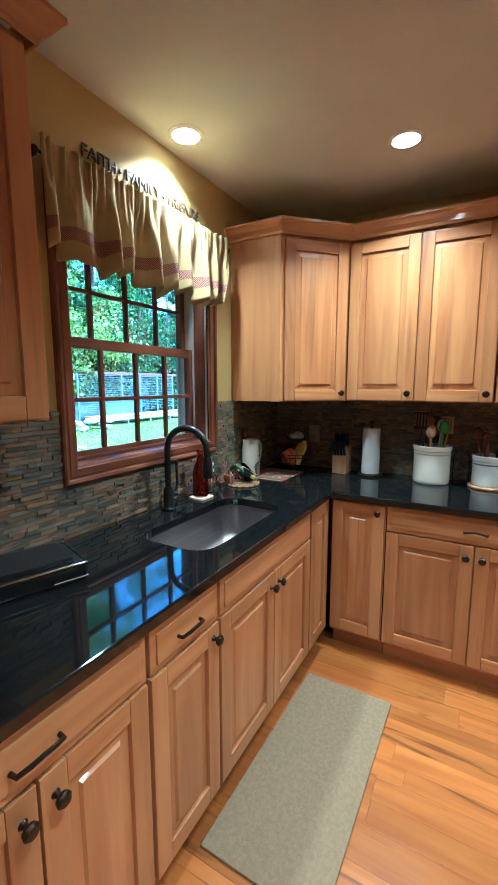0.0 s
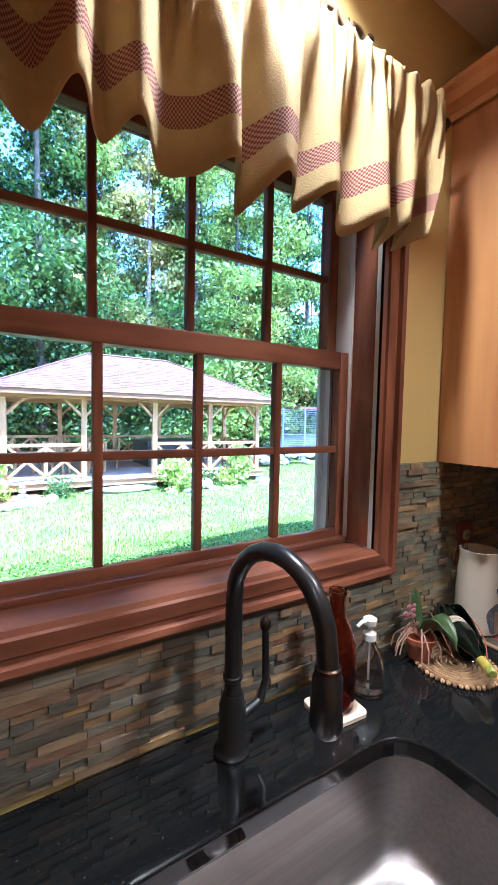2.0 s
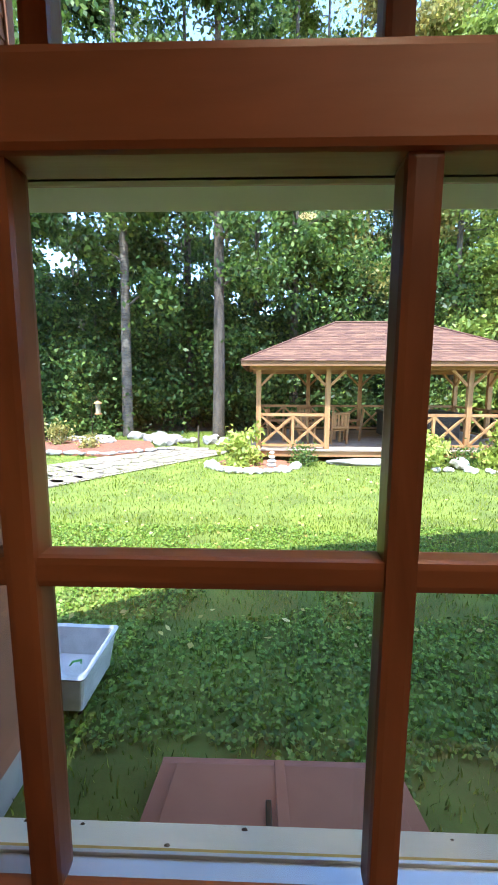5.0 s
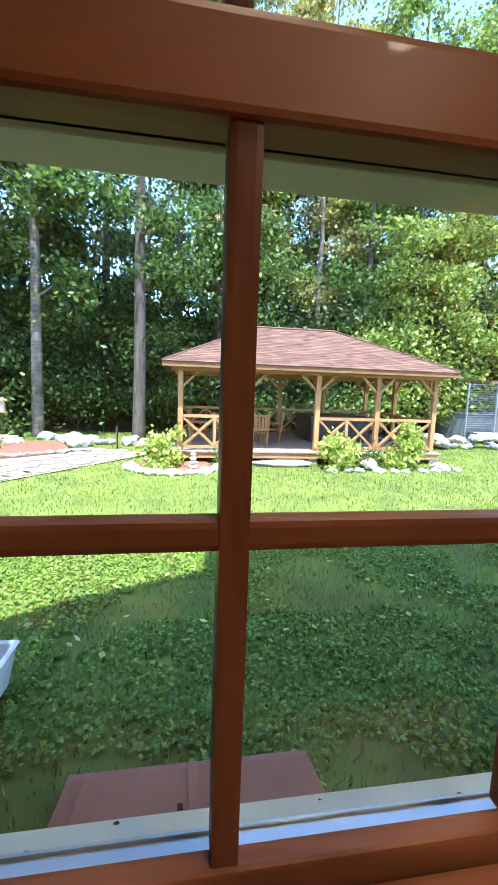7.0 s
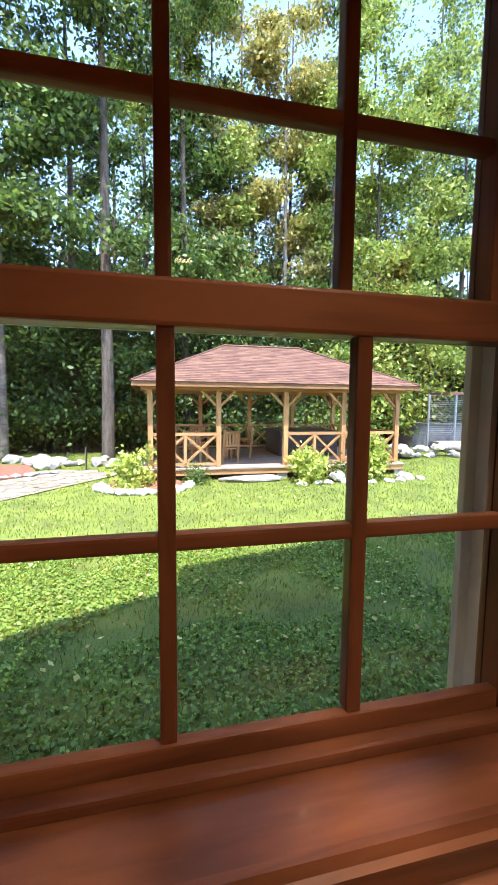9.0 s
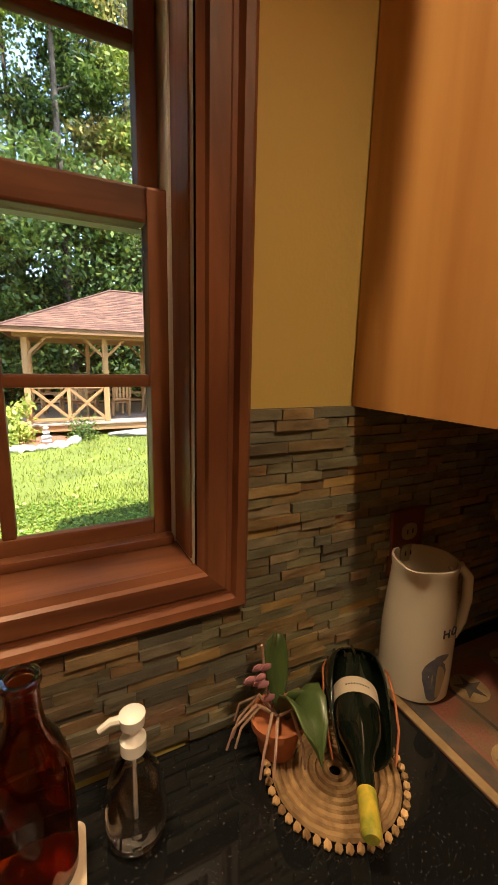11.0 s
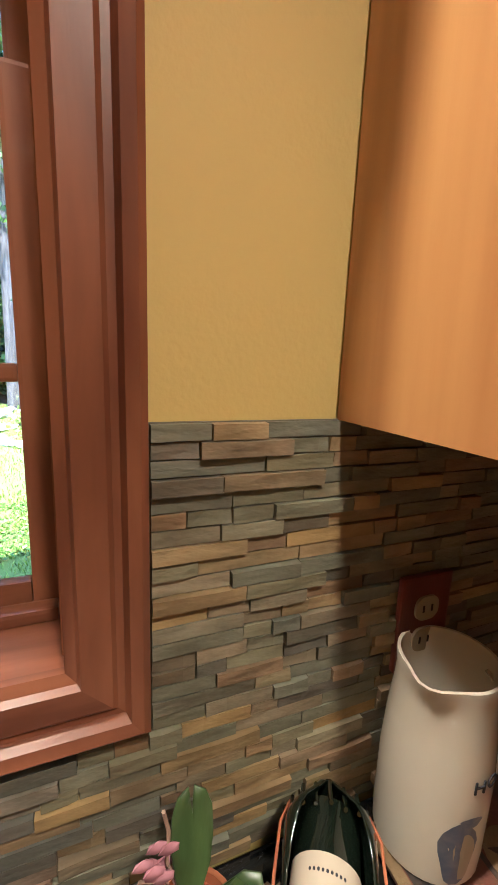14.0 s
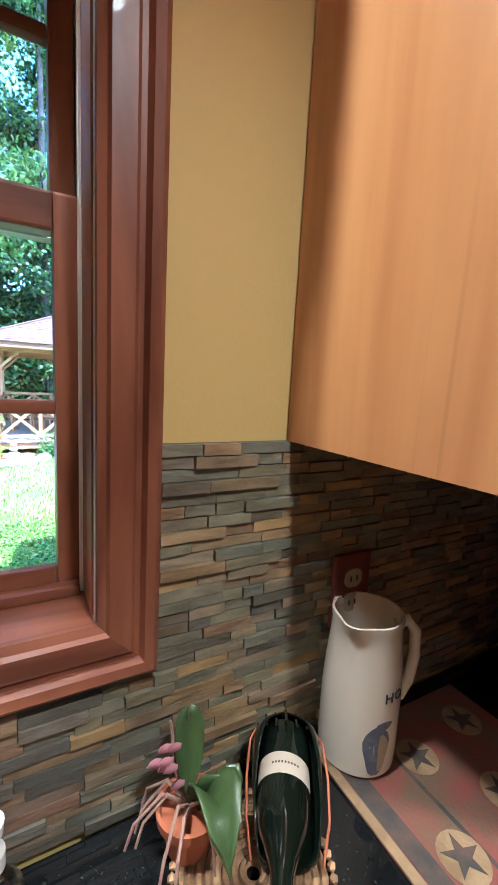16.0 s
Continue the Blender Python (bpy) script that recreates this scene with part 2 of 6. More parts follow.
M["leaf_bush"] = leaf_mat("bright_bush_leaves", (0.28, 0.36, 0.05), (0.44, 0.52, 0.09), (0.58, 0.62, 0.14), 0.4)
M["fallen"] = leaf_mat("fallen_leaves", (0.35, 0.26, 0.06), (0.50, 0.42, 0.10), (0.62, 0.56, 0.22), 0.2)
M["terra"] = mat("terracotta", (0.42, 0.14, 0.05), (0.30, 0.09, 0.035), rough=0.8, scale=8, bump=0.1, rand=0)
M["wicker"] = mat("woven_straw", (0.30, 0.185, 0.08), (0.17, 0.095, 0.04), rough=0.85, scale=50, bump=0.6, bscale=140, rand=0.15)
M["cork"] = mat("pale_coaster", (0.70, 0.58, 0.44), (0.64, 0.52, 0.38), rough=0.8, scale=30, bump=0.2, bscale=200, rand=0)
M["amber"] = glass_mat("amber_glass", (0.55, 0.17, 0.05))
M["clear"] = glass_mat("clear_plastic", (0.93, 0.93, 0.95))
M["bottle"] = mat("dark_bottle_glass", (0.008, 0.012, 0.008), (0.004, 0.006, 0.004), rough=0.06, bump=0, rand=0, coat=0.6)
M["foil"] = mat("yellow_foil", (0.60, 0.42, 0.05), (0.20, 0.22, 0.03), rough=0.3, scale=40, bump=0.1, rand=0)
M["label"] = mat("paper_label", (0.50, 0.42, 0.32), rough=0.7, bump=0.05, rand=0)
M["ink"] = mat("dark_ink", (0.03, 0.03, 0.04), rough=0.7, bump=0, rand=0)
M["blueink"] = mat("blue_paint", (0.09, 0.11, 0.17), (0.16, 0.17, 0.2), rough=0.4, scale=60, bump=0, rand=0)
M["tanink"] = mat("tan_paint", (0.45, 0.37, 0.24), rough=0.4, bump=0, rand=0)
M["orchid"] = mat("thick_green_leaf", (0.055, 0.085, 0.025), (0.03, 0.05, 0.015), rough=0.35, scale=12, stretch=(3, 3, 0.5), bump=0.1, rand=0.2, coat=0.2)
M["root"] = mat("pale_root", (0.36, 0.24, 0.17), (0.26, 0.13, 0.12), rough=0.7, scale=20, bump=0.1, rand=0.1)
M["petal"] = mat("dried_pink_petal", (0.42, 0.20, 0.24), (0.25, 0.10, 0.12), rough=0.7, scale=30, rand=0.2)
M["banana"] = mat("banana_peel", (0.72, 0.50, 0.05), (0.55, 0.42, 0.05), rough=0.5, scale=9, bump=0.05, rand=0.1)
M["orange"] = mat("orange_peel", (0.70, 0.22, 0.03), (0.55, 0.12, 0.03), rough=0.5, scale=9, bump=0.3, bscale=150, rand=0.15)
M["redapple"] = mat("apple_skin", (0.42, 0.06, 0.03), (0.50, 0.2, 0.05), rough=0.35, scale=7, bump=0.02, rand=0.15)
M["beech"] = mat("utensil_wood", (0.52, 0.33, 0.16), (0.42, 0.25, 0.11), rough=0.6, scale=4, stretch=(8, 8, 1), bump=0.1, rand=0.15)
M["greenpl"] = mat("green_plastic", (0.12, 0.40, 0.06), rough=0.35, bump=0, rand=0)
M["plate"] = mat("dark_red_wood_plate", (0.15, 0.035, 0.02), (0.10, 0.022, 0.012), rough=0.4, scale=3, stretch=(8, 8, 1), bump=0.08, rand=0)
M["ivory"] = mat("ivory_plastic", (0.42, 0.35, 0.22), rough=0.4, bump=0, rand=0)
M["runner"] = mat("patterned_runner", (0.20, 0.055, 0.04), (0.13, 0.09, 0.05), rough=0.95, scale=14, bump=0.5, bscale=220, rand=0)
M["runner_tan"] = mat("runner_tan_cloth", (0.30, 0.21, 0.105), (0.20, 0.13, 0.06), rough=0.95, scale=30, bump=0.5, bscale=220, rand=0)
M["runner_dark"] = mat("runner_dark_cloth", (0.05, 0.045, 0.04), (0.09, 0.06, 0.045), rough=0.95, scale=30, bump=0.5, bscale=220, rand=0)
M["wordwood"] = mat("dark_letter_metal", (0.12, 0.075, 0.04), (0.08, 0.05, 0.028), rough=0.5, bump=0.1, rand=0)
M["woods"] = mat("distant_woods", (0.06, 0.10, 0.025), (0.02, 0.035, 0.01), rough=1.0, scale=0.9, bump=0, rand=0, detail=8)
M["lens"] = glow_mat("lamp_lens", (1.0, 0.66, 0.32), 2.2)
M["screen"] = mat("grey_mesh_metal", (0.27, 0.29, 0.31), rough=0.4, metal=0.6, bump=0, rand=0)
M["grey_wall"] = mat("grey_panel", (0.16, 0.17, 0.185), (0.11, 0.12, 0.13), rough=0.7, rand=0.05)
M["pane"] = glass_mat("window_glass", (0.97, 0.985, 0.975), 0.0, 1.45)


def cloth_mat():
    """Cream valance cloth with a gingham band and a plain hem, by height on the cloth."""
    m = mat("valance_cloth", (0.50, 0.385, 0.165), (0.42, 0.315, 0.13), rough=0.95, scale=9, bump=0.4, bscale=300, rand=0)
    n, l = m.node_tree.nodes, m.node_tree.links
    p = n["Principled BSDF"]
    base = p.inputs["Base Color"].links[0].from_socket
    uv, sep = n.new("ShaderNodeUVMap"), n.new("ShaderNodeSeparateXYZ")
    l.new(uv.outputs[0], sep.inputs[0])

    def math_node(op, a, b):
        k = n.new("ShaderNodeMath")
        k.operation = op
        for i, v in enumerate((a, b)):
            if isinstance(v, (int, float)):
                k.inputs[i].default_value = v
            else:
                l.new(v, k.inputs[i])
        return k.outputs[0]
    chk = n.new("ShaderNodeTexChecker")
    chk.inputs["Scale"].default_value = 260
    chk.inputs["Color1"].default_value, chk.inputs["Color2"].default_value = (0.20, 0.055, 0.05, 1), (0.40, 0.26, 0.17, 1)
    l.new(uv.outputs[0], chk.inputs["Vector"])
    band = math_node("MULTIPLY", math_node("GREATER_THAN", sep.outputs[1], 0.066), math_node("LESS_THAN", sep.outputs[1], 0.112))
    mx = n.new("ShaderNodeMix")
    mx.data_type = "RGBA"
    l.new(band, mx.inputs["Factor"])
    l.new(base, mx.inputs[6])
    l.new(chk.outputs[0], mx.inputs[7])
    l.new(mx.outputs[2], p.inputs["Base Color"])
    tr, ms = n.new("ShaderNodeBsdfTranslucent"), n.new("ShaderNodeMixShader")
    ms.inputs[0].default_value = 0.22
    l.new(mx.outputs[2], tr.inputs["Color"])
    l.new(p.outputs[0], ms.inputs[1])
    l.new(tr.outputs[0], ms.inputs[2])
    l.new(ms.outputs[0], n["Material Output"].inputs["Surface"])
    return m


M["cloth"] = cloth_mat()


# ---- mesh helpers ----
def box(bm, x0, x1, y0, y1, z0, z1, bev=0.0, m=None):
    vs = [bm.verts.new((x, y, z)) for x in (x0, x1) for y in (y0, y1) for z in (z0, z1)]
    fs = [bm.faces.new([vs[i] for i in q]) for q in ((0, 1, 3, 2), (4, 6, 7, 5), (0, 4, 5, 1), (2, 3, 7, 6), (0, 2, 6, 4), (1, 5, 7, 3))]
    if bev:
        es = list({e for f in fs for e in f.edges})
        r = bmesh.ops.bevel(bm, geom=es, offset=bev, segments=2, affect="EDGES", profile=0.7)
        vs = list({v for f in r["faces"] for v in f.verts} | {v for v in vs if v.is_valid})
    if m is not None:
        bmesh.ops.transform(bm, matrix=m, verts=[v for v in vs if v.is_valid])
    return bm


def lathe(bm, prof, x=0, y=0, z=0, seg=28, cap=True, m=None):
    rings, vs = [], []
    for r, h in prof:
        ring = [bm.verts.new((x + r * math.cos(a * 2 * math.pi / seg), y + r * math.sin(a * 2 * math.pi / seg), z + h)) for a in range(seg)]
        rings.append(ring)
        vs += ring
    for a, b in zip(rings, rings[1:]):
        for i in range(seg):
            bm.faces.new((a[i], a[(i + 1) % seg], b[(i + 1) % seg], b[i]))
    if cap:
        bm.faces.new(rings[0][::-1])
        bm.faces.new(rings[-1])
    if m is not None:
        bmesh.ops.transform(bm, matrix=m, verts=vs)
    return bm


def tube(bm, pts, r, seg=8, r1=None):
    pts = [Vector(p) for p in pts]
    rings, side = [], None
    for i, p in enumerate(pts):
        t = (pts[min(i + 1, len(pts) - 1)] - pts[max(i - 1, 0)]).normalized()
        if side is None:
            side = t.orthogonal().normalized()
        side = (side - t * side.dot(t)).normalized()
        up = t.cross(side)
        q = r if r1 is None else r + (r1 - r) * i / (len(pts) - 1)
        rings.append([bm.verts.new(p + q * (side * math.cos(a * 2 * math.pi / seg) + up * math.sin(a * 2 * math.pi / seg))) for a in range(seg)])
    for a, b in zip(rings, rings[1:]):
        for i in range(seg):
            bm.faces.new((a[i], a[(i + 1) % seg], b[(i + 1) % seg], b[i]))
    bm.faces.new(rings[0][::-1])
    bm.faces.new(rings[-1])
    return bm


def poly(bm, pts, z0, z1):
    """An upright prism over a plan outline."""
    a = [bm.verts.new((x, y, z0)) for x, y in pts]
    b = [bm.verts.new((x, y, z1)) for x, y in pts]
    bm.faces.new(a[::-1])
    bm.faces.new(b)
    for i in range(len(pts)):
        j = (i + 1) % len(pts)
        bm.faces.new((a[i], a[j], b[j], b[i]))
    return bm


def ball(bm, x, y, z, r, sx=1, sy=1, sz=1, sub=2, rough=0.0):
    g = bmesh.ops.create_icosphere(bm, subdivisions=sub, radius=r)
    for v in g["verts"]:
        k = 1 + rough * noise.noise(v.co * (1.7 / r) + Vector((x, y, z)) * 3.1)
        v.co = Vector((x + v.co.x * sx * k, y + v.co.y * sy * k, z + v.co.z * sz * k))
    return bm


def finish(bm, name, material, smooth=False):
    me = bpy.data.meshes.new(name)
    bmesh.ops.recalc_face_normals(bm, faces=bm.faces[:])
    bm.to_mesh(me)
    bm.free()
    me.materials.append(material)
    if smooth:
        me.polygons.foreach_set("use_smooth", [True] * len(me.polygons))
        me.set_sharp_from_angle(angle=radians(40))
    return me


def part(name, bm, material, parent, label="", smooth=False):
    ob = new(name, finish(bm, name, material, smooth))
    ob.parent = parent
    return tagged(ob, label)


def thing(name, label, category, x=0, y=0, z=0, rz=0, group="", kind=""):
    ob = new(name)
    ob.empty_display_size = 0.1
    ob.matrix_basis = pose(x, y, z, 0, 0, rz)
    return tagged(ob, label, category, group, kind)


def solid(name, bm, material, label, category, x=0, y=0, z=0, rz=0, group="", kind="", smooth=False):
    ob = new(name, finish(bm, name, material, smooth))
    ob.matrix_basis = pose(x, y, z, 0, 0, rz)
    return tagged(ob, label, category, group, kind)


def B():
    return bmesh.new()


# ---- kitchen structure ----
XW, YS, XE = -2.6, -3.4, 2.52       # west wall, south wall, east wall
GROUND = -0.70
WX0, WX1, WZ0, WZ1 = 0.835, 1.672, 1.10, 2.10   # window opening
bm = B()
box(bm, XW - 0.2, WX0, 0, 0.2, -0.3, 2.7)
box(bm, WX1, XE + 0.2, 0, 0.2, -0.3, 2.7)
box(bm, WX0, WX1, 0, 0.2, -0.3, WZ0)
box(bm, WX0, WX1, 0, 0.2, WZ1, 2.7)
solid("wall_north", bm, M["paint"], "ochre painted wall with the window opening", "wall", kind="structure")
solid("wall_east", box(B(), XE, XE + 0.2, YS - 0.2, 0, -0.3, 2.7), M["paint"], "ochre painted wall behind the cabinets", "wall", kind="structure")
solid("wall_west", box(B(), XW - 0.2, XW, YS - 0.2, 0, -0.3, 2.7), M["paint"], "ochre painted plain wall", "wall", kind="structure")
solid("wall_south", box(B(), XW, XE, YS - 0.2, YS, -0.3, 2.7), M["paint"], "ochre painted plain wall", "wall", kind="structure")
bm = B()
box(bm, XW, XE, YS, 0, CEIL, CEIL + 0.12)
solid("ceiling", bm, M["ceil"], "off-white painted ceiling with recessed lamps", "ceiling", kind="structure")
floor_ob = solid("floor", box(B(), XW, XE, YS, 0, -0.12, -0.004), M["floor_sub"], "honey-coloured hickory plank floor", "floor", kind="structure")

for i, (cx, cy) in enumerate(CANS):
    can = thing("recessed_light", "lit recessed ceiling lamp with a white trim ring", "ceiling light", cx, cy, CEIL, group="recessed ceiling lamps")
    part("trim_ring", lathe(B(), [(0.075, 0.0), (0.075, -0.004), (0.068, -0.007), (0.057, -0.006), (0.055, 0.0)], cap=False), M["white"], can, smooth=True)
    part("lens", lathe(B(), [(0.055, -0.001), (0.055, -0.005), (0.02, -0.008)]), M["lens"], can, "glowing warm white lens", True)

# window, sashes and casing
win = thing("window_1", "double-hung window in red-brown stained wood, four by two panes a sash", "window", kind="structure")


def wbox(name, x0, x1, y0, y1, z0, z1, m, bev=0.003, label="", parent=None):
    return part(name, box(B(), x0, x1, y0, y1, z0, z1, bev), M[m], parent or win, label)


GX = [0.876, 1.059, 1.256, 1.453, 1.638]   # glass edges and bar centres
SASHES = (("lower_sash", 0.091, 0.131, 1.200, 1.402, 1.602, 0.037, 0.043), ("upper_sash", 0.140, 0.180, 1.650, 1.836, 2.028, 0.033, 0.05))
for name, y0, y1, zb, zm, zt, foot, head in SASHES:
    ym = (y0 + y1) / 2
    sash = wbox(name, WX0 + 0.005, GX[0], y0, y1, zb - foot, zt + head, "trim", 0.004)
    wbox("stile", GX[4], WX1 - 0.005, y0, y1, zb - foot, zt + head, "trim", 0.004, parent=sash)
    rail = wbox("bottom_rail", GX[0] + 0.0005, GX[4] - 0.0005, y0 + 0.001, y0 + 0.016, zb - foot, zb, "trim_h", 0.003, parent=sash)
    wbox("rail_back", GX[0] + 0.0005, GX[4] - 0.0005, y0 + 0.0165, y1 - 0.001, zb - foot, zb - foot + 0.006, "trim_h", 0.001, parent=sash)
    wbox("top_rail", GX[0] + 0.0005, GX[4] - 0.0005, y0 + 0.001, y1 - 0.001, zt, zt + head, "trim_h", 0.004, parent=sash)
    for gx in GX[1:4]:
        wbox("glazing_bar", gx - 0.0085, gx + 0.0085, ym - 0.016, ym + 0.004, zb - 0.001, zt + 0.001, "trim", 0.004, parent=sash)
    wbox("glazing_bar", GX[0], GX[4], ym - 0.014, ym + 0.003, zm - 0.0085, zm + 0.0085, "trim_h", 0.004, parent=sash)
    pane = wbox("pane", GX[0], GX[4], ym + 0.006, ym + 0.010, zb - foot + 0.0065, zt, "pane", 0, "clear window glass", sash)
    pane.visible_shadow = False
wbox("jamb", WX0, WX0 + 0.003, 0.0, 0.196, WZ0, WZ1, "vinyl", 0)
wbox("jamb", WX1 - 0.003, WX1 + 0.0, 0.0, 0.196, WZ0, WZ1, "vinyl", 0, "white jamb liner")
for x0, x1, a0, a1 in ((WX1 - 0.009, WX1 - 0.0035, WX1 - 0.0055, WX1 - 0.0032), (WX0 + 0.0035, WX0 + 0.009, WX0 + 0.0032, WX0 + 0.0055)):
    wbox("liner_lip", x0, x1, 0.080, 0.0905, 1.1662, WZ1 - 0.012, "vinyl", 0.001, "pale vinyl lip of the jamb liner")
    wbox("jamb_stop", a0, a1, 0.012, 0.0795, WZ0 + 0.07, WZ1 - 0.012, "trim", 0)
wbox("head_jamb", WX0 + 0.003, WX1 - 0.003, 0.0, 0.24, WZ1 - 0.012, WZ1, "trim_h", 0)
wbox("stool", WX0 + 0.003, WX1 - 0.003, -0.006, 0.0905, 1.150, 1.166, "trim_h", 0.004)
wbox("sub_sill", WX0 + 0.003, WX1 - 0.003, 0.0, 0.131, 1.1005, 1.1495, "trim_h", 0.001)
wbox("stop_moulding", WX0 + 0.010, WX1 - 0.010, 0.070, 0.0905, 1.1662, 1.180, "trim_h", 0.004)
wbox("sash_track", WX0 + 0.003, WX1 - 0.003, 0.1325, 0.148, WZ0 + 0.0005, 1.161, "alu", 0.002, "bright aluminium sash track")
wbox("track_rib", WX0 + 0.003, WX1 - 0.003, 0.1485, 0.151, WZ0 + 0.0005, 1.163, "alu", 0.0005, "bright aluminium rib")
wbox("outer_track", WX0 + 0.003, WX1 - 0.003, 0.1515, 0.166, WZ0 + 0.0005, 1.143, "alu", 0.002)
# Dark strip standing in for the shade of the gap before the sill.
wbox("weather_strip", WX0 + 0.003, WX1 - 0.003, 0.1665, 0.176, WZ0 + 0.0005, 1.127, "dark_metal", 0.002, "dark weather strip")
part("outer_sill", box(B(), WX0 - 0.06, WX1 + 0.06, -0.036, 0.036, -0.02, 0.02, 0.003, Matrix.Translation((0, 0.208, 1.0617)) @ Matrix.Rotation(radians(-24), 4, "X")), M["vinyl"], win, "white exterior sill with dirt specks")
speck_rnd = random.Random(17)
for k in range(16):
    sy = speck_rnd.uniform(-0.026, 0.028)
    part("dirt_speck", ball(B(), speck_rnd.uniform(WX0, WX1), 0.216 + sy, 1.080 - 0.445 * sy, speck_rnd.uniform(0.001, 0.0026), 1.3, 1.0, 0.6, 1, 0.4), M["bark"], win)
wbox("outer_stop", WX0 + 0.003, GX[0] - 0.014, 0.182, 0.194, 1.10, WZ1 - 0.012, "vinyl", 0.002)
wbox("outer_stop", GX[4] + 0.014, WX1 - 0.003, 0.182, 0.194, 1.10, WZ1 - 0.012, "vinyl", 0.002, "white exterior stop")
wbox("rail_cladding", GX[0] - 0.03, GX[4] + 0.03, 0.133, 0.1815, 1.6105, 1.6165, "sage", 0.002, "pale green outer cladding")
wbox("sash_lock", 1.233, 1.279, 0.104, 0.131, 1.6385, 1.6445, "dark_metal", 0.002)


def casing(name, x0, x1, z0, z1, upright):
    """One length of picture-frame casing with mitred ends and a stepped profile, tallest at its outer edge."""
    bm = B()
    prof = [(0.0, 0.0), (0.0, 0.008), (0.009, 0.012), (0.012, 0.018), (0.036, 0.018), (0.040, 0.014), (0.046, 0.014), (0.050, 0.024), (0.060, 0.027), (0.066, 0.022), (0.066, 0.0)]
    ends = []
    for s in (0, 1):
        ring = []
        for u, d in prof:
            if upright:
                xx = x1 - u if name == "casing_left" else x0 + u
                zz = z0 - u if s == 0 else z1 + u
            else:
                zz = z1 - u if name == "casing_bottom" else z0 + u
                xx = x0 - u if s == 0 else x1 + u
            ring.append(bm.verts.new((xx, -d, zz)))
        ends.append(ring)
    n = len(prof)
    for i in range(n):
        bm.faces.new((ends[0][i], ends[0][(i + 1) % n], ends[1][(i + 1) % n], ends[1][i]))
    bm.faces.new(ends[0])
    bm.faces.new(ends[1][::-1])
    return part(name.replace("_left", "").replace("_right", "").replace("_top", "").replace("_bottom", ""), bm, M["trim" if upright else "trim_h"], win, "red-brown stained moulded casing")


CX0, CX1, CZ0, CZ1 = 0.838, 1.669, 1.168, 2.085
casing("casing_left", CX0, CX0, CZ0, CZ1, True)
casing("casing_right", CX1, CX1, CZ0, CZ1, True)
casing("casing_bottom", CX0, CX1, CZ0, CZ0, False)
casing("casing_top", CX0, CX1, CZ1, CZ1, False)
wbox("casing_back", CX1, WX1 + 0.01, -0.0075, -0.0005, CZ0, CZ1, "trim", 0)
wbox("casing_back", WX0 - 0.01, CX0, -0.0075, -0.0005, CZ0, CZ1, "trim", 0)


# ---- cabinets ----
def cabinet_door(parent, w, h, m, knob=None, handle=None, drawer=False):
    name = "drawer_front" if drawer else "door"
    f = min(0.058, h * 0.27)
    if drawer:
        bm = B()
        box(bm, 0, w, 0.004, 0.021, 0, h, 0.003)
        box(bm, 0.022, w - 0.022, -0.002, 0.006, 0.020, h - 0.020, 0.0055)
        d = part(name, bm, M["wood_h"], parent)
        d.matrix_basis = m
    else:
        d = part(name, box(B(), 0, f, 0, 0.021, 0, h, 0.004), M["wood_v"], parent)
        d.matrix_basis = m
        part("stile", box(B(), w - f, w, 0, 0.021, 0, h, 0.004), M["wood_v"], d)
        part("rail", box(B(), f + 0.0005, w - f - 0.0005, 0.0005, 0.0205, 0, f, 0.004), M["wood_h"], d)
        part("rail", box(B(), f + 0.0005, w - f - 0.0005, 0.0005, 0.0205, h - f, h, 0.004), M["wood_h"], d)
        bm = B()
        a, b = (f - 0.004, 0.014), (f + 0.034, 0.003)
        outer = [bm.verts.new((x, a[1], z)) for x, z in ((a[0], a[0]), (w - a[0], a[0]), (w - a[0], h - a[0]), (a[0], h - a[0]))]
        mid = [bm.verts.new((x, a[1] - 0.004, z)) for x, z in ((b[0] - 0.006, b[0] - 0.006), (w - b[0] + 0.006, b[0] - 0.006), (w - b[0] + 0.006, h - b[0] + 0.006), (b[0] - 0.006, h - b[0] + 0.006))]
        inner = [bm.verts.new((x, b[1], z)) for x, z in ((b[0], b[0]), (w - b[0], b[0]), (w - b[0], h - b[0]), (b[0], h - b[0]))]
        back = [bm.verts.new((v.co.x, 0.018, v.co.z)) for v in outer]
        for p, q in ((outer, mid), (mid, inner), (back, outer)):
            for i in range(4):
                bm.faces.new((p[i], p[(i + 1) % 4], q[(i + 1) % 4], q[i]))
        bm.faces.new(inner)
        bm.faces.new(back[::-1])
        part("raised_panel", bm, M["wood_v"], d)
    if knob:
        k = part("knob", lathe(B(), [(0.010, 0), (0.006, 0.006), (0.006, 0.014), (0.015, 0.019), (0.0165, 0.026), (0.012, 0.031), (0.004, 0.032)], seg=16,
                               m=Matrix.Translation((knob[0], 0.0, knob[1])) @ Matrix.Rotation(radians(90), 4, "X")), M["dark_metal"], d, "dark bronze knob", True)
    if handle:
        pts = [(handle[0] - 0.048, 0.0, handle[1] - 0.006), (handle[0] - 0.046, -0.018, handle[1] - 0.006), (handle[0] - 0.025, -0.028, handle[1] + 0.002),
               (handle[0], -0.031, handle[1] + 0.006), (handle[0] + 0.025, -0.028, handle[1] + 0.002), (handle[0] + 0.046, -0.018, handle[1] - 0.006), (handle[0] + 0.048, 0.0, handle[1] - 0.006)]
        part("handle", tube(B(), pts, 0.0052, 8), M["dark_metal"], d, "dark bronze bow handle", True)
    return d


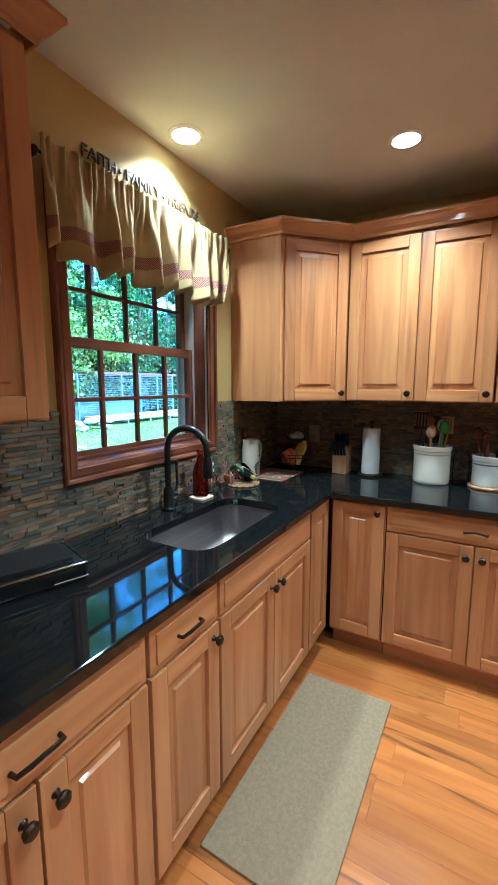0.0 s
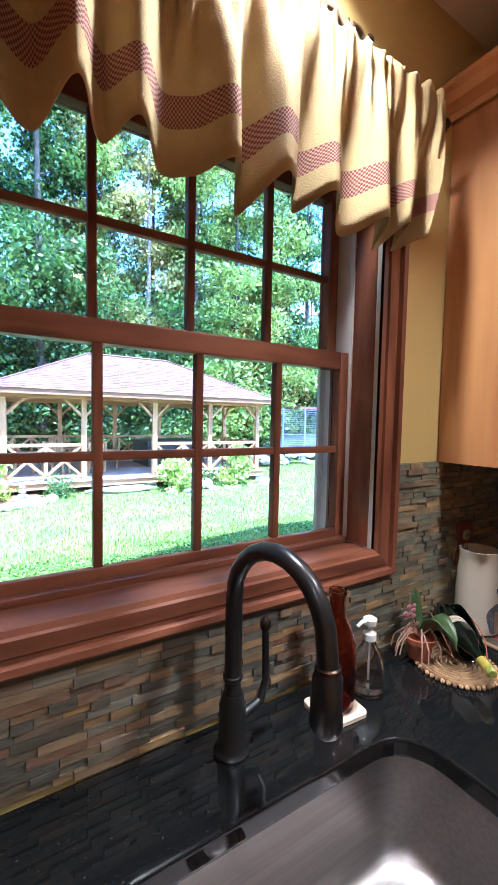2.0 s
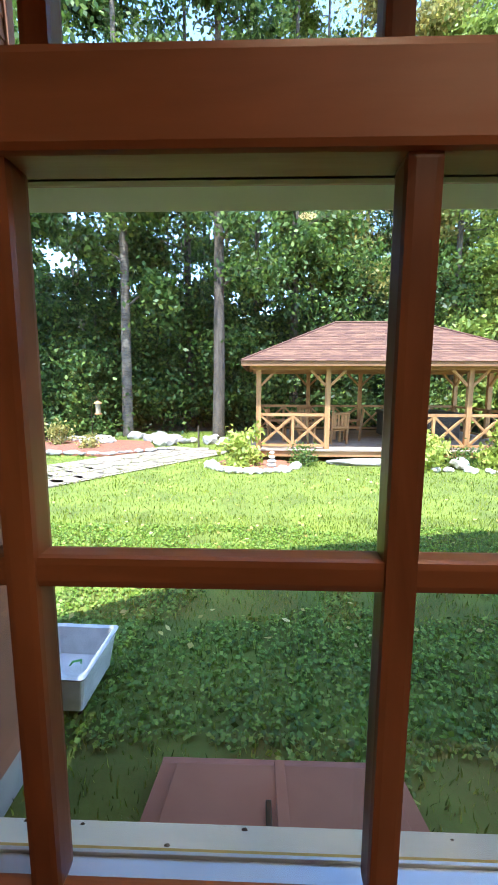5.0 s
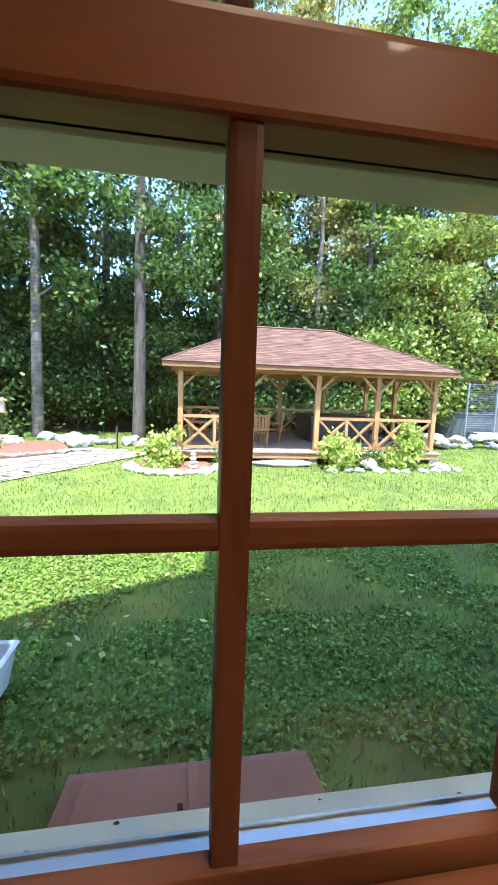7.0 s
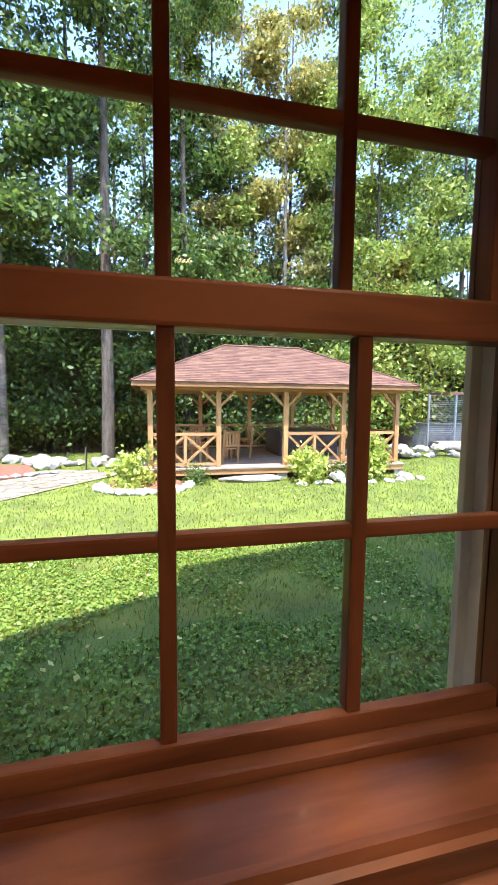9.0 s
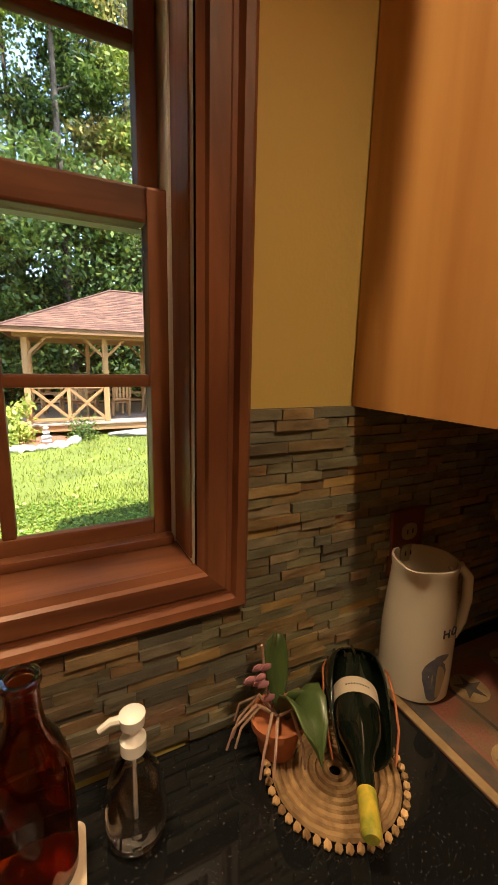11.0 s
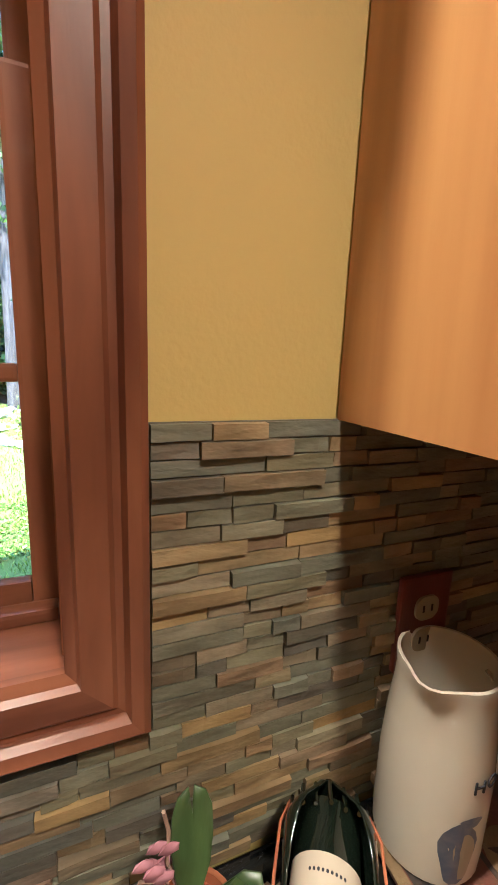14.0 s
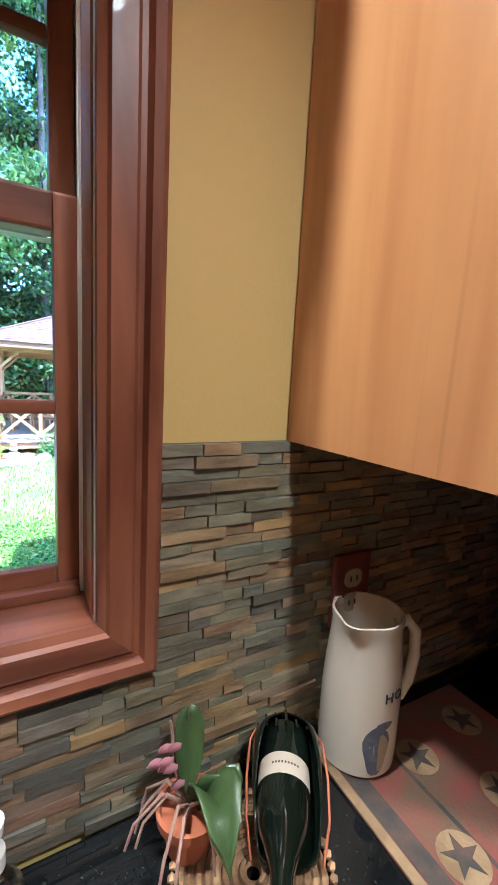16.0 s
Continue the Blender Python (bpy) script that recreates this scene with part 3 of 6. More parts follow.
def base_cabinet(x, y, rz, w, layout, knob_side="both", depth=0.575):
    """A base unit: its left front corner at (x, y), its width along local x, its front towards local -y."""
    cab = thing("base_cabinet", "blond hickory base cabinet with raised-panel doors under the worktop", "kitchen cabinet", x, y, 0, rz, "base cabinets")
    part("body", box(B(), 0.001, w - 0.001, 0.0, depth, 0.115, 0.635 if layout == "false" else 0.869, 0.001), M["wood_v"], cab)
    if layout == "false":
        part("face_frame", box(B(), 0.001, w - 0.001, 0.0, 0.02, 0.6355, 0.869, 0.001), M["wood_h"], cab)
    part("toe_kick", box(B(), 0.001, w - 0.001, 0.07, depth, 0.0, 0.1145), M["wood_h"], cab)
    g = 0.006
    if layout == "drawer":
        cabinet_door(cab, w - 2 * g, 0.125, pose(g, -0.0215, 0.737), handle=((w - 2 * g) / 2, 0.062), drawer=True)
    if layout == "false":
        cabinet_door(cab, w - 2 * g, 0.125, pose(g, -0.0215, 0.737), drawer=True)
    top = 0.729 if layout != "full" else 0.861
    h = top - 0.135
    if knob_side == "both":
        dw = (w - 3 * g) / 2
        cabinet_door(cab, dw, h, pose(g, -0.0215, 0.135), knob=(dw - 0.030, h - 0.055))
        cabinet_door(cab, dw, h, pose(2 * g + dw, -0.0215, 0.135), knob=(0.030, h - 0.055))
    else:
        dw = w - 2 * g
        kx = {"right": dw - 0.03, "left": 0.03, "none": None}[knob_side]
        cabinet_door(cab, dw, h, pose(g, -0.0215, 0.135), knob=(kx, h - 0.04) if kx else None)
    return cab


YF = -0.592
base_cabinet(-1.25, YF, 0, 1.20, "drawer")
base_cabinet(-0.048, YF, 0, 0.59, "drawer")
base_cabinet(0.544, YF, 0, 0.312, "drawer", "right")
base_cabinet(0.858, YF, 0, 0.788, "false")
base_cabinet(1.648, YF, 0, 0.262, "full", "none")
XF = 1.938
base_cabinet(XF, -0.624, -90, 0.279, "full", "right")
base_cabinet(XF, -0.905, -90, 0.790, "drawer")
base_cabinet(XF, -1.697, -90, 0.733, "drawer")


def crown_run(bm, pts):
    """A crown moulding along plan points, leaning outwards to the left of the run."""
    prof = [(0.0, 0.0), (0.006, 0.0), (0.010, 0.014), (0.030, 0.030), (0.042, 0.048), (0.052, 0.056), (0.052, 0.068), (0.0, 0.068)]
    n = len(pts)
    rings = []
    for i, p in enumerate(pts):
        p = Vector(p)
        a = (p - Vector(pts[i - 1])).normalized() if i else None
        b = (Vector(pts[i + 1]) - p).normalized() if i < n - 1 else None
        na = Vector((a.y, -a.x)) if a else None
        nb = Vector((b.y, -b.x)) if b else None
        nn = (na + nb).normalized() if a and b else (na or nb)
        k = 1 / max(0.3, nn.dot(na if a else nb))
        rings.append([bm.verts.new((p.x + nn.x * u * k, p.y + nn.y * u * k, 2.240 + h)) for u, h in prof])
    m = len(prof)
    for r, s in zip(rings, rings[1:]):
        for i in range(m):
            bm.faces.new((r[i], r[(i + 1) % m], s[(i + 1) % m], s[i]))
    bm.faces.new(rings[0])
    bm.faces.new(rings[-1][::-1])
    return bm


UZ0, UZ1 = 1.37, 2.246
UH = UZ1 - UZ0
LAB_U = "blond hickory wall cabinet with raised-panel doors and crown moulding"
# diagonal corner unit
cab = thing("wall_cabinet", "blond hickory diagonal corner wall cabinet with one raised-panel door", "kitchen cabinet", 0, 0, UZ0, group="wall cabinets")
part("body", poly(B(), [(1.913, -0.003), (XE - 0.003, -0.003), (XE - 0.003, -0.596), (2.215, -0.596), (1.913, -0.310)], 0, UH), M["wood_v"], cab)
dl = math.hypot(0.302, 0.286)
ang = math.degrees(math.atan2(-0.286, 0.302))
cabinet_door(cab, dl - 0.05, UH - 0.03, pose(1.913, -0.310, 0.006, 0, 0, ang) @ pose(0.025, -0.0215, 0), knob=(dl - 0.05 - 0.03, 0.04))
part("corner_stile", box(B(), 0.0, 0.022, -0.004, 0.002, 0, UH - 0.006, 0.001, pose(1.913, -0.310, 0.003, 0, 0, ang)), M["wood_v"], cab)
for i, (ya, w) in enumerate(((-0.598, 0.735), (-1.335, 0.70))):
    cab = thing("wall_cabinet", LAB_U, "kitchen cabinet", 2.215, ya, UZ0, -90, "wall cabinets")
    part("body", box(B(), 0.001, w - 0.001, 0, 0.302, 0, UH, 0.001), M["wood_v"], cab)
    dw = (w - 0.018) / 2
    cabinet_door(cab, dw, UH - 0.03, pose(0.006, -0.0215, 0.006), knob=(dw - 0.03, 0.04))
    cabinet_door(cab, dw, UH - 0.03, pose(0.012 + dw, -0.0215, 0.006), knob=(dw - 0.03 if i == 0 else 0.03, 0.04))
solid("crown_moulding", crown_run(B(), [(1.908, 0.0), (1.908, -0.322), (2.20, -0.609), (2.20, -2.04)]), M["wood_h"], "blond wooden crown moulding on the wall cabinets", "crown moulding")
cab = thing("wall_cabinet", LAB_U, "kitchen cabinet", -0.13, -0.305, UZ0, 0, "wall cabinets")
part("body", box(B(), 0, 0.66, 0, 0.302, 0, UH, 0.001), M["wood_v"], cab)
dw = (0.66 - 0.03) / 2
cabinet_door(cab, dw, UH - 0.03, pose(0.010, -0.0215, 0.006), knob=(dw - 0.03, 0.04))
cabinet_door(cab, dw, UH - 0.03, pose(0.018 + dw, -0.0215, 0.006), knob=(0.03, 0.04))
solid("crown_moulding", crown_run(B(), [(-0.13, -0.325), (0.545, -0.325), (0.545, 0.0)]), M["wood_h"], "blond wooden crown moulding on the wall cabinets", "crown moulding")

# ---- worktop and sink ----
SX0, SX1, SY0, SY1, SR = 0.918, 1.548, -0.515, -0.200, 0.085


def round_rect(x0, x1, y0, y1, r, n=6):
    out = []
    for cx, cy, a0 in ((x1 - r, y1 - r, 0), (x0 + r, y1 - r, 90), (x0 + r, y0 + r, 180), (x1 - r, y0 + r, 270)):
        for i in range(n + 1):
            a = radians(a0 + 90 * i / n)
            out.append((cx + r * math.cos(a), cy + r * math.sin(a)))
    return out


def worktop_mesh():
    bm = B()
    ring = round_rect(SX0, SX1, SY0, SY1, SR)
    # slab pieces round the sink opening
    z0, z1 = 0.870, 0.905
    front, bend = -0.628, 1.892
    outer = [(-1.25, front), (bend, front), (bend, -2.43), (XE - 0.012, -2.43), (XE - 0.012, -0.012), (-1.25, -0.012)]
    geo = []
    for z in (z0, z1):
        vo = [bm.verts.new((x, y, z)) for x, y in outer]
        vi = [bm.verts.new((x, y, z)) for x, y in ring]
        eo = [bm.edges.new((vo[i], vo[(i + 1) % len(vo)])) for i in range(len(vo))]
        ei = [bm.edges.new((vi[i], vi[(i + 1) % len(vi)])) for i in range(len(vi))]
        bmesh.ops.triangle_fill(bm, use_beauty=True, edges=eo + ei)
        geo.append((vo, vi))
    for k in (0, 1):
        a, b = geo[0][k], geo[1][k]
        for i in range(len(a)):
            bm.faces.new((a[i], a[(i + 1) % len(a)], b[(i + 1) % len(a)], b[i]))
    return bm


top = solid("worktop", worktop_mesh(), M["granite"], "polished black speckled granite worktop in an L", "countertop")
bv = top.modifiers.new("edge", "BEVEL")
bv.width, bv.segments, bv.limit_method, bv.angle_limit = 0.006, 3, "ANGLE", radians(50)

sink = thing("sink", "brushed steel undermount kitchen sink in the granite worktop", "sink", (SX0 + SX1) / 2, (SY0 + SY1) / 2, 0.695)
bm = B()
hx, hy = (SX1 - SX0) / 2 + 0.004, (SY1 - SY0) / 2 + 0.004
rings = []
for inset, z, r in ((-0.02, 0.1740, SR), (0.0, 0.1738, SR), (0.006, 0.10, SR), (0.010, 0.055, SR), (0.014, 0.036, SR), (0.022, 0.019, SR * 0.95), (0.034, 0.008, SR * 0.85), (0.050, 0.002, SR * 0.75), (0.070, 0.0, SR * 0.6)):
    rings.append([bm.verts.new((x, y, z)) for x, y in round_rect(-hx + inset, hx - inset, -hy + inset, hy - inset, r)])
for a, b in zip(rings, rings[1:]):
    for i in range(len(a)):
        bm.faces.new((a[i], a[(i + 1) % len(a)], b[(i + 1) % len(a)], b[i]))
c = bm.verts.new((0.003, 0.0, -0.006))
for i in range(len(rings[-1])):
    bm.faces.new((rings[-1][i], rings[-1][(i + 1) % len(rings[-1])], c))
part("basin", bm, M["steel"], sink, smooth=True)
part("drain_ring", lathe(B(), [(0.056, 0.0), (0.057, 0.003), (0.048, 0.004), (0.043, -0.002), (0.042, -0.003)], 0.003, 0.0, -0.003), M["chrome"], sink, "polished drain ring", True)
part("drain_basket", lathe(B(), [(0.041, 0.0035), (0.040, 0.0032), (0.026, 0.002), (0.024, 0.001)], 0.003, 0.0, -0.003), M["dark_metal"], sink, "dark drain basket", True)
part("strainer", lathe(B(), [(0.0235, 0.001), (0.0235, 0.005), (0.020, 0.007), (0.008, 0.006)], 0.003, 0.0, -0.003), M["steel"], sink, "pale strainer cap", True)

# ---- tap ----
tap = thing("kitchen_tap", "black high-arc kitchen tap behind the sink", "tap", 1.240, -0.085, 0.905)
arc = [(0, 0, 0.0), (0, 0, 0.12), (0, 0, 0.265)]
dx, dy, rr = 0.14, -0.99, 0.098
for i in range(1, 13):
    a = radians(180 - 15 * i)
    arc.append((dx * (rr + rr * math.cos(a)), dy * (rr + rr * math.cos(a)), 0.274 + 0.098 * math.sin(a)))
arc += [(dx * 0.198, dy * 0.198, 0.26), (dx * 0.199, dy * 0.199, 0.235)]
part("spout", tube(B(), arc, 0.0145, 14), M["black"], tap, smooth=True)
part("base_collar", lathe(B(), [(0.031, 0), (0.031, 0.006), (0.024, 0.014), (0.0225, 0.085), (0.0165, 0.105)], seg=20), M["black"], tap, smooth=True)
part("column_ring", lathe(B(), [(0.0150, 0.128), (0.0168, 0.130), (0.0168, 0.136), (0.0150, 0.138)], seg=20, cap=False), M["black"], tap, smooth=True)
head = part("spray_head", lathe(B(), [(0.016, 0.0), (0.0205, -0.012), (0.0225, -0.075), (0.018, -0.085), (0.008, -0.086)], dx * 0.199, dy * 0.199, 0.245, seg=20), M["black"], tap, smooth=True)
part("head_ring", lathe(B(), [(0.0150, 0.004), (0.0178, 0.002), (0.0178, -0.003), (0.0150, -0.004)], dx * 0.199, dy * 0.199, 0.247, seg=20, cap=False), M["dark_metal"], head, "fine bronze ring", True)
lever = part("lever", tube(B(), [(0.018, 0.0, 0.055), (0.060, 0.005, 0.066), (0.074, 0.008, 0.10), (0.072, 0.010, 0.195)], 0.0085, 10, 0.0065), M["black"], tap, "black side lever", True)
part("lever_tip", lathe(B(), [(0.007, 0), (0.010, 0.006), (0.010, 0.018), (0.005, 0.024)], 0.072, 0.010, 0.190, seg=14), M["dark_metal"], lever, smooth=True)

# ---- rug ----
solid("rug", box(B(), -0.457, 0.457, -0.203, 0.203, 0.0, 0.011, 0.004), M["rug"], "beige woven kitchen rug on the plank floor", "rug", 1.208, -0.806, 0.0, -0.7)


# ---- valance over the window ----
def valance_mesh():
    bm = B()
    uvl = bm.loops.layers.uv.new("UVMap")
    n, x0, x1 = 420, 0.725, 1.785
    rows = [(2.212, 0.010, 0), (2.202, 0.011, 0), (2.190, 0.009, 0), (2.172, 0.007, 0.0), (2.158, 0.009, 0.1), (2.135, 0.016, 0.3), (2.10, 0.022, 0.6), (2.06, 0.027, 0.85), (2.01, 0.031, 1), (1.96, 0.034, 1), (1.92, 0.036, 1), (1.89, 0.037, 1), (1.862, 0.038, 1)]
    grid, uvs = [], []
    for j, (z, amp, k) in enumerate(rows):
        line, ul = [], []
        for i in range(n + 1):
            u = i / n
            slow = 0.85 * math.sin(u * 58 + 3.1 * noise.noise(Vector((u * 7, 1, 0)))) + 0.9 * noise.noise(Vector((u * 19, 5, z * 1.5))) + 0.3 * math.sin(u * 23 + 2)
            fast = math.sin(u * 170 + 2.0 * math.sin(u * 31)) + 0.5 * math.sin(u * 263 + 1.0)
            y = -0.066 - amp * (k * slow + (1 - k) * 0.55 * fast)
            sag = k * (0.020 * math.sin(u * 21 + 0.7) + 0.016 * slow) * (2.0 - z) / 0.13 if z < 2.0 else 0
            top_f = 0.006 * math.sin(u * 210 + 3 * math.sin(u * 17)) if j == 0 else 0
            gather = 0.004 * math.sin(u * 120) * (1 - k)
            narrow = 0.075 * max(0.0, (2.15 - z) / 0.288) * u ** 6
            line.append(bm.verts.new((x0 + (x1 - x0) * u + gather - narrow, y, z + sag + top_f)))
            ul.append((u * 1.6, z - 1.862))
        grid.append(line)
        uvs.append(ul)
    for j in range(len(rows) - 1):
        for i in range(n):
            f = bm.faces.new((grid[j][i], grid[j][i + 1], grid[j + 1][i + 1], grid[j + 1][i]))
            for lp, (jj, ii) in zip(f.loops, ((j, i), (j, i + 1), (j + 1, i + 1), (j + 1, i))):
                lp[uvl].uv = uvs[jj][ii]
    return bm


val = thing("window_valance", "gathered cream cloth valance with a red gingham band above the window", "valance")
cl = part("cloth", valance_mesh(), M["cloth"], val, smooth=True)
sd = cl.modifiers.new("thick", "SOLIDIFY")
sd.thickness = 0.0015
part("rod", tube(B(), [(0.712, -0.055, 2.166), (1.80, -0.055, 2.166)], 0.005, 10), M["dark_metal"], val, "dark curtain rod", True)
for fx in (0.712, 1.80):
    part("finial", ball(B(), fx, -0.055, 2.166, 0.013), M["dark_metal"], val, smooth=True)
    part("bracket", box(B(), fx - 0.006, fx + 0.006, -0.058, 0.0, 2.150, 2.160, 0.002), M["dark_metal"], val)


def lettering(name, text, size, m, material, label, depth=0.004, category="sign"):
    cu = bpy.data.curves.new(name, "FONT")
    cu.body, cu.size, cu.extrude, cu.align_x = text, size, depth, "LEFT"
    ob = new(name, cu)
    bpy.context.view_layer.update()
    me = bpy.data.meshes.new_from_object(ob.evaluated_get(bpy.context.evaluated_depsgraph_get()))
    bpy.data.objects.remove(ob)
    ob = new(name, me)
    me.materials.clear()
    me.materials.append(material)
    ob.matrix_basis = m
    return tagged(ob, label, category) if category else tagged(ob, label)


words = thing("wall_lettering", "dark cut-out wall lettering above the valance", "sign", 0.925, -0.006, 2.258)
ox = 0.0
for word, wide in (("FAITH", 0.172), ("\u2022", 0.036), ("FAMILY", 0.212), ("\u2022", 0.036), ("FRIENDS", 0.25)):
    lettering("word", word, 0.060, pose(ox, 0, 0, 90, 0, 0), M["wordwood"], "", 0.004, "").parent = words
    ox += wide

# ---- on the worktop ----
CT = 0.906
tray = thing("drying_tray", "black counter tray with a chrome rim on the worktop", "tray", 0.50, -0.175, CT, -18)
part("tray_body", box(B(), -0.15, 0.15, -0.10, 0.10, 0.0, 0.045, 0.008), M["black"], tray)
part("rim", tube(B(), [(-0.15, -0.102, 0.047), (0.15, -0.102, 0.047), (0.152, 0.10, 0.047), (-0.15, 0.102, 0.047), (-0.152, -0.10, 0.047)], 0.004, 8), M["chrome"], tray, "chrome rim", True)
part("handle", tube(B(), [(0.05, -0.105, 0.02), (0.05, -0.13, 0.02), (0.14, -0.13, 0.02), (0.14, -0.105, 0.02)], 0.004, 8), M["chrome"], tray, smooth=True)
part("glass_plate", box(B(), -0.12, 0.12, -0.075, 0.08, 0.046, 0.062, 0.004), M["black"], tray)

solid("coaster", poly(B(), round_rect(-0.048, 0.048, -0.044, 0.044, 0.012), 0, 0.008), M["cork"], "pale square coaster under the brown bottle", "coaster", 1.464, -0.102, CT, -4)
am = thing("glass_bottle", "empty amber glass bottle standing on a coaster", "bottle", 1.468, -0.096, CT + 0.0085)
part("body", lathe(B(), [(0.034, 0.0), (0.038, 0.004), (0.039, 0.02), (0.039, 0.11), (0.037, 0.13), (0.028, 0.158), (0.0175, 0.178), (0.0155, 0.20), (0.0155, 0.228), (0.0125, 0.228), (0.0125, 0.19), (0.025, 0.155), (0.035, 0.12), (0.035, 0.012), (0.01, 0.008)]), M["amber"], am, smooth=True)
part("lip", lathe(B(), [(0.013, 0.222), (0.0175, 0.222), (0.0185, 0.226), (0.0175, 0.231), (0.013, 0.231), (0.013, 0.222)], cap=False), M["clear"], am, "pale glass lip", True)
soap = thing("soap_dispenser", "clear plastic hand-soap bottle with a pump", "soap dispenser", 1.566, -0.094, CT)
part("bottle", lathe(B(), [(0.028, 0.0), (0.032, 0.004), (0.034, 0.02), (0.033, 0.05), (0.027, 0.08), (0.015, 0.102), (0.0115, 0.112), (0.0115, 0.118), (0.009, 0.118), (0.009, 0.104), (0.022, 0.08), (0.030, 0.045), (0.030, 0.008), (0.008, 0.005)]), M["clear"], soap, smooth=True)
part("soap_fill", lathe(B(), [(0.029, 0.006), (0.0295, 0.035), (0.005, 0.036)]), M["clear"], soap, "clear liquid soap", True)
pump = part("pump", lathe(B(), [(0.014, 0.112), (0.014, 0.126), (0.007, 0.130), (0.005, 0.132), (0.005, 0.142), (0.013, 0.144), (0.014, 0.156), (0.008, 0.160)]), M["white"], soap, "white pump head", True)
part("nozzle", tube(B(), [(0, 0, 0.152), (-0.022, 0.002, 0.153), (-0.034, 0.003, 0.146)], 0.005, 8, 0.0035), M["white"], pump, smooth=True)
part("dip_tube", tube(B(), [(0, 0, 0.012), (0, 0, 0.112)], 0.0025, 6), M["white"], soap)

# woven mat with its rim of beads
MX, MY = 1.812, -0.138
mat_t = thing("woven_mat", "round woven straw mat edged with beads, under the plant and basket", "mat", MX, MY, CT)
for k in range(8):
    r = 0.012 + k * 0.0095
    bm = tube(B(), [(r * math.cos(a * 0.2618), r * math.sin(a * 0.2618), 0.0045) for a in range(25)], 0.0048, 6)
    part("coil", bm, M["wicker"], mat_t, smooth=True)
for k in range(46):
    a = k * 2 * math.pi / 46
    part("bead", ball(B(), 0.0885 * math.cos(a), 0.0885 * math.sin(a), 0.0055, 0.0055, sub=1, rough=0.3), M["beech" if k % 3 else "wicker"], mat_t, smooth=True)

# potted orchid
pot = thing("potted_plant", "potted orchid with two thick leaves in a small terracotta pot", "potted plant", 1.758, -0.080, CT + 0.0095)
pot.scale = (1.12, 1.1, 1.22)
part("pot", lathe(B(), [(0.022, 0), (0.029, 0.032), (0.033, 0.033), (0.034, 0.043), (0.030, 0.043), (0.028, 0.036), (0.01, 0.034)]), M["terra"], pot, "terracotta pot", True)


def strap_leaf(name, parent, pts, w):
    bm = B()
    rows = []
    for i, p in enumerate(pts):
        t = i / (len(pts) - 1)
        k = w * math.sin(math.pi * (0.12 + 0.86 * t)) ** 0.7
        p = Vector(p)
        rows.append([bm.verts.new(p + Vector((s * k, 0.10 * abs(s) * k - (0.004 if s == 0 else 0), 0.02 * abs(s)))) for s in (-1, -0.5, 0, 0.5, 1)])
    for a, b in zip(rows, rows[1:]):
        for i in range(4):
            bm.faces.new((a[i], a[i + 1], b[i + 1], b[i]))
    lf = part(name, bm, M["orchid"], parent, "thick dark green leaf", True)
    lf.modifiers.new("thick", "SOLIDIFY").thickness = 0.002


strap_leaf("leaf", pot, [(0.0, 0.002, 0.040), (0.002, 0.006, 0.058), (0.003, 0.012, 0.076), (0.004, 0.017, 0.092), (0.004, 0.020, 0.103), (0.004, 0.022, 0.109)], 0.0165)
strap_leaf("leaf", pot, [(0.008, 0.0, 0.036), (0.012, -0.012, 0.058), (0.014, -0.03, 0.070), (0.012, -0.048, 0.070), (0.008, -0.066, 0.058), (0.006, -0.078, 0.046)], 0.021)
strap_leaf("leaf", pot, [(0.010, 0.0, 0.036), (0.024, -0.006, 0.052), (0.036, -0.014, 0.055), (0.046, -0.022, 0.045)], 0.014)
rnd = random.Random(3)
for k in range(7):
    a, q = rnd.uniform(2.2, 5.4), rnd.uniform(0.035, 0.055)
    part("root", tube(B(), [(0, 0, 0.040), (0.5 * q * math.cos(a), 0.5 * q * math.sin(a), 0.052 + rnd.uniform(0, 0.018)), (q * math.cos(a), q * math.sin(a), 0.036), (1.15 * q * math.cos(a), 1.1 * q * math.sin(a), 0.012)], 0.0022, 6, 0.0014), M["root"], pot, smooth=True)
part("flower_stem", tube(B(), [(-0.005, 0.008, 0.05), (-0.016, 0.012, 0.085), (-0.014, 0.016, 0.105), (-0.018, 0.014, 0.125)], 0.0016, 6), M["root"], pot, "dry pale stem", True)
for k in range(9):
    fx, fy, fz = -0.020 + rnd.uniform(-0.014, 0.010), 0.008 + rnd.uniform(-0.01, 0.01), 0.075 + rnd.uniform(-0.012, 0.03)
    part("dried_petal", ball(B(), fx, fy, fz, 0.006, 1.4, 0.5, 0.8, 1, 0.5), M["petal"], pot, smooth=True)

# bottle cradle with its lying bottle
cr = thing("wine_cradle", "dark woven wine cradle with copper side hoops on the mat", "wine holder", 1.886, -0.088, CT + 0.0095, -32)
cr.scale = (0.80, 1.0, 0.94)
bm = B()
rings = []
for i in range(17):
    u = i / 16
    w = 0.056 * (0.55 + 0.45 * math.sin(math.pi * min(1.0, 0.15 + 0.55 * u))) * (1 - 0.55 * max(0, u - 0.72) / 0.28)
    yy, lift = -0.085 + 0.158 * u, 0.060 * u * u
    ring = []
    for k in range(17):
        a = math.pi * (1 - 0.46 * u ** 1.4) + math.pi * (1 + 0.92 * u ** 1.4) * k / 16
        ring.append(bm.verts.new((w * math.cos(a), yy, 0.45 * lift + w * 0.82 + w * 0.82 * math.sin(a))))
    rings.append(ring)
for a, b in zip(rings, rings[1:]):
    for k in range(16):
        bm.faces.new((a[k], a[k + 1], b[k + 1], b[k]))
bm.faces.new(rings[-1])
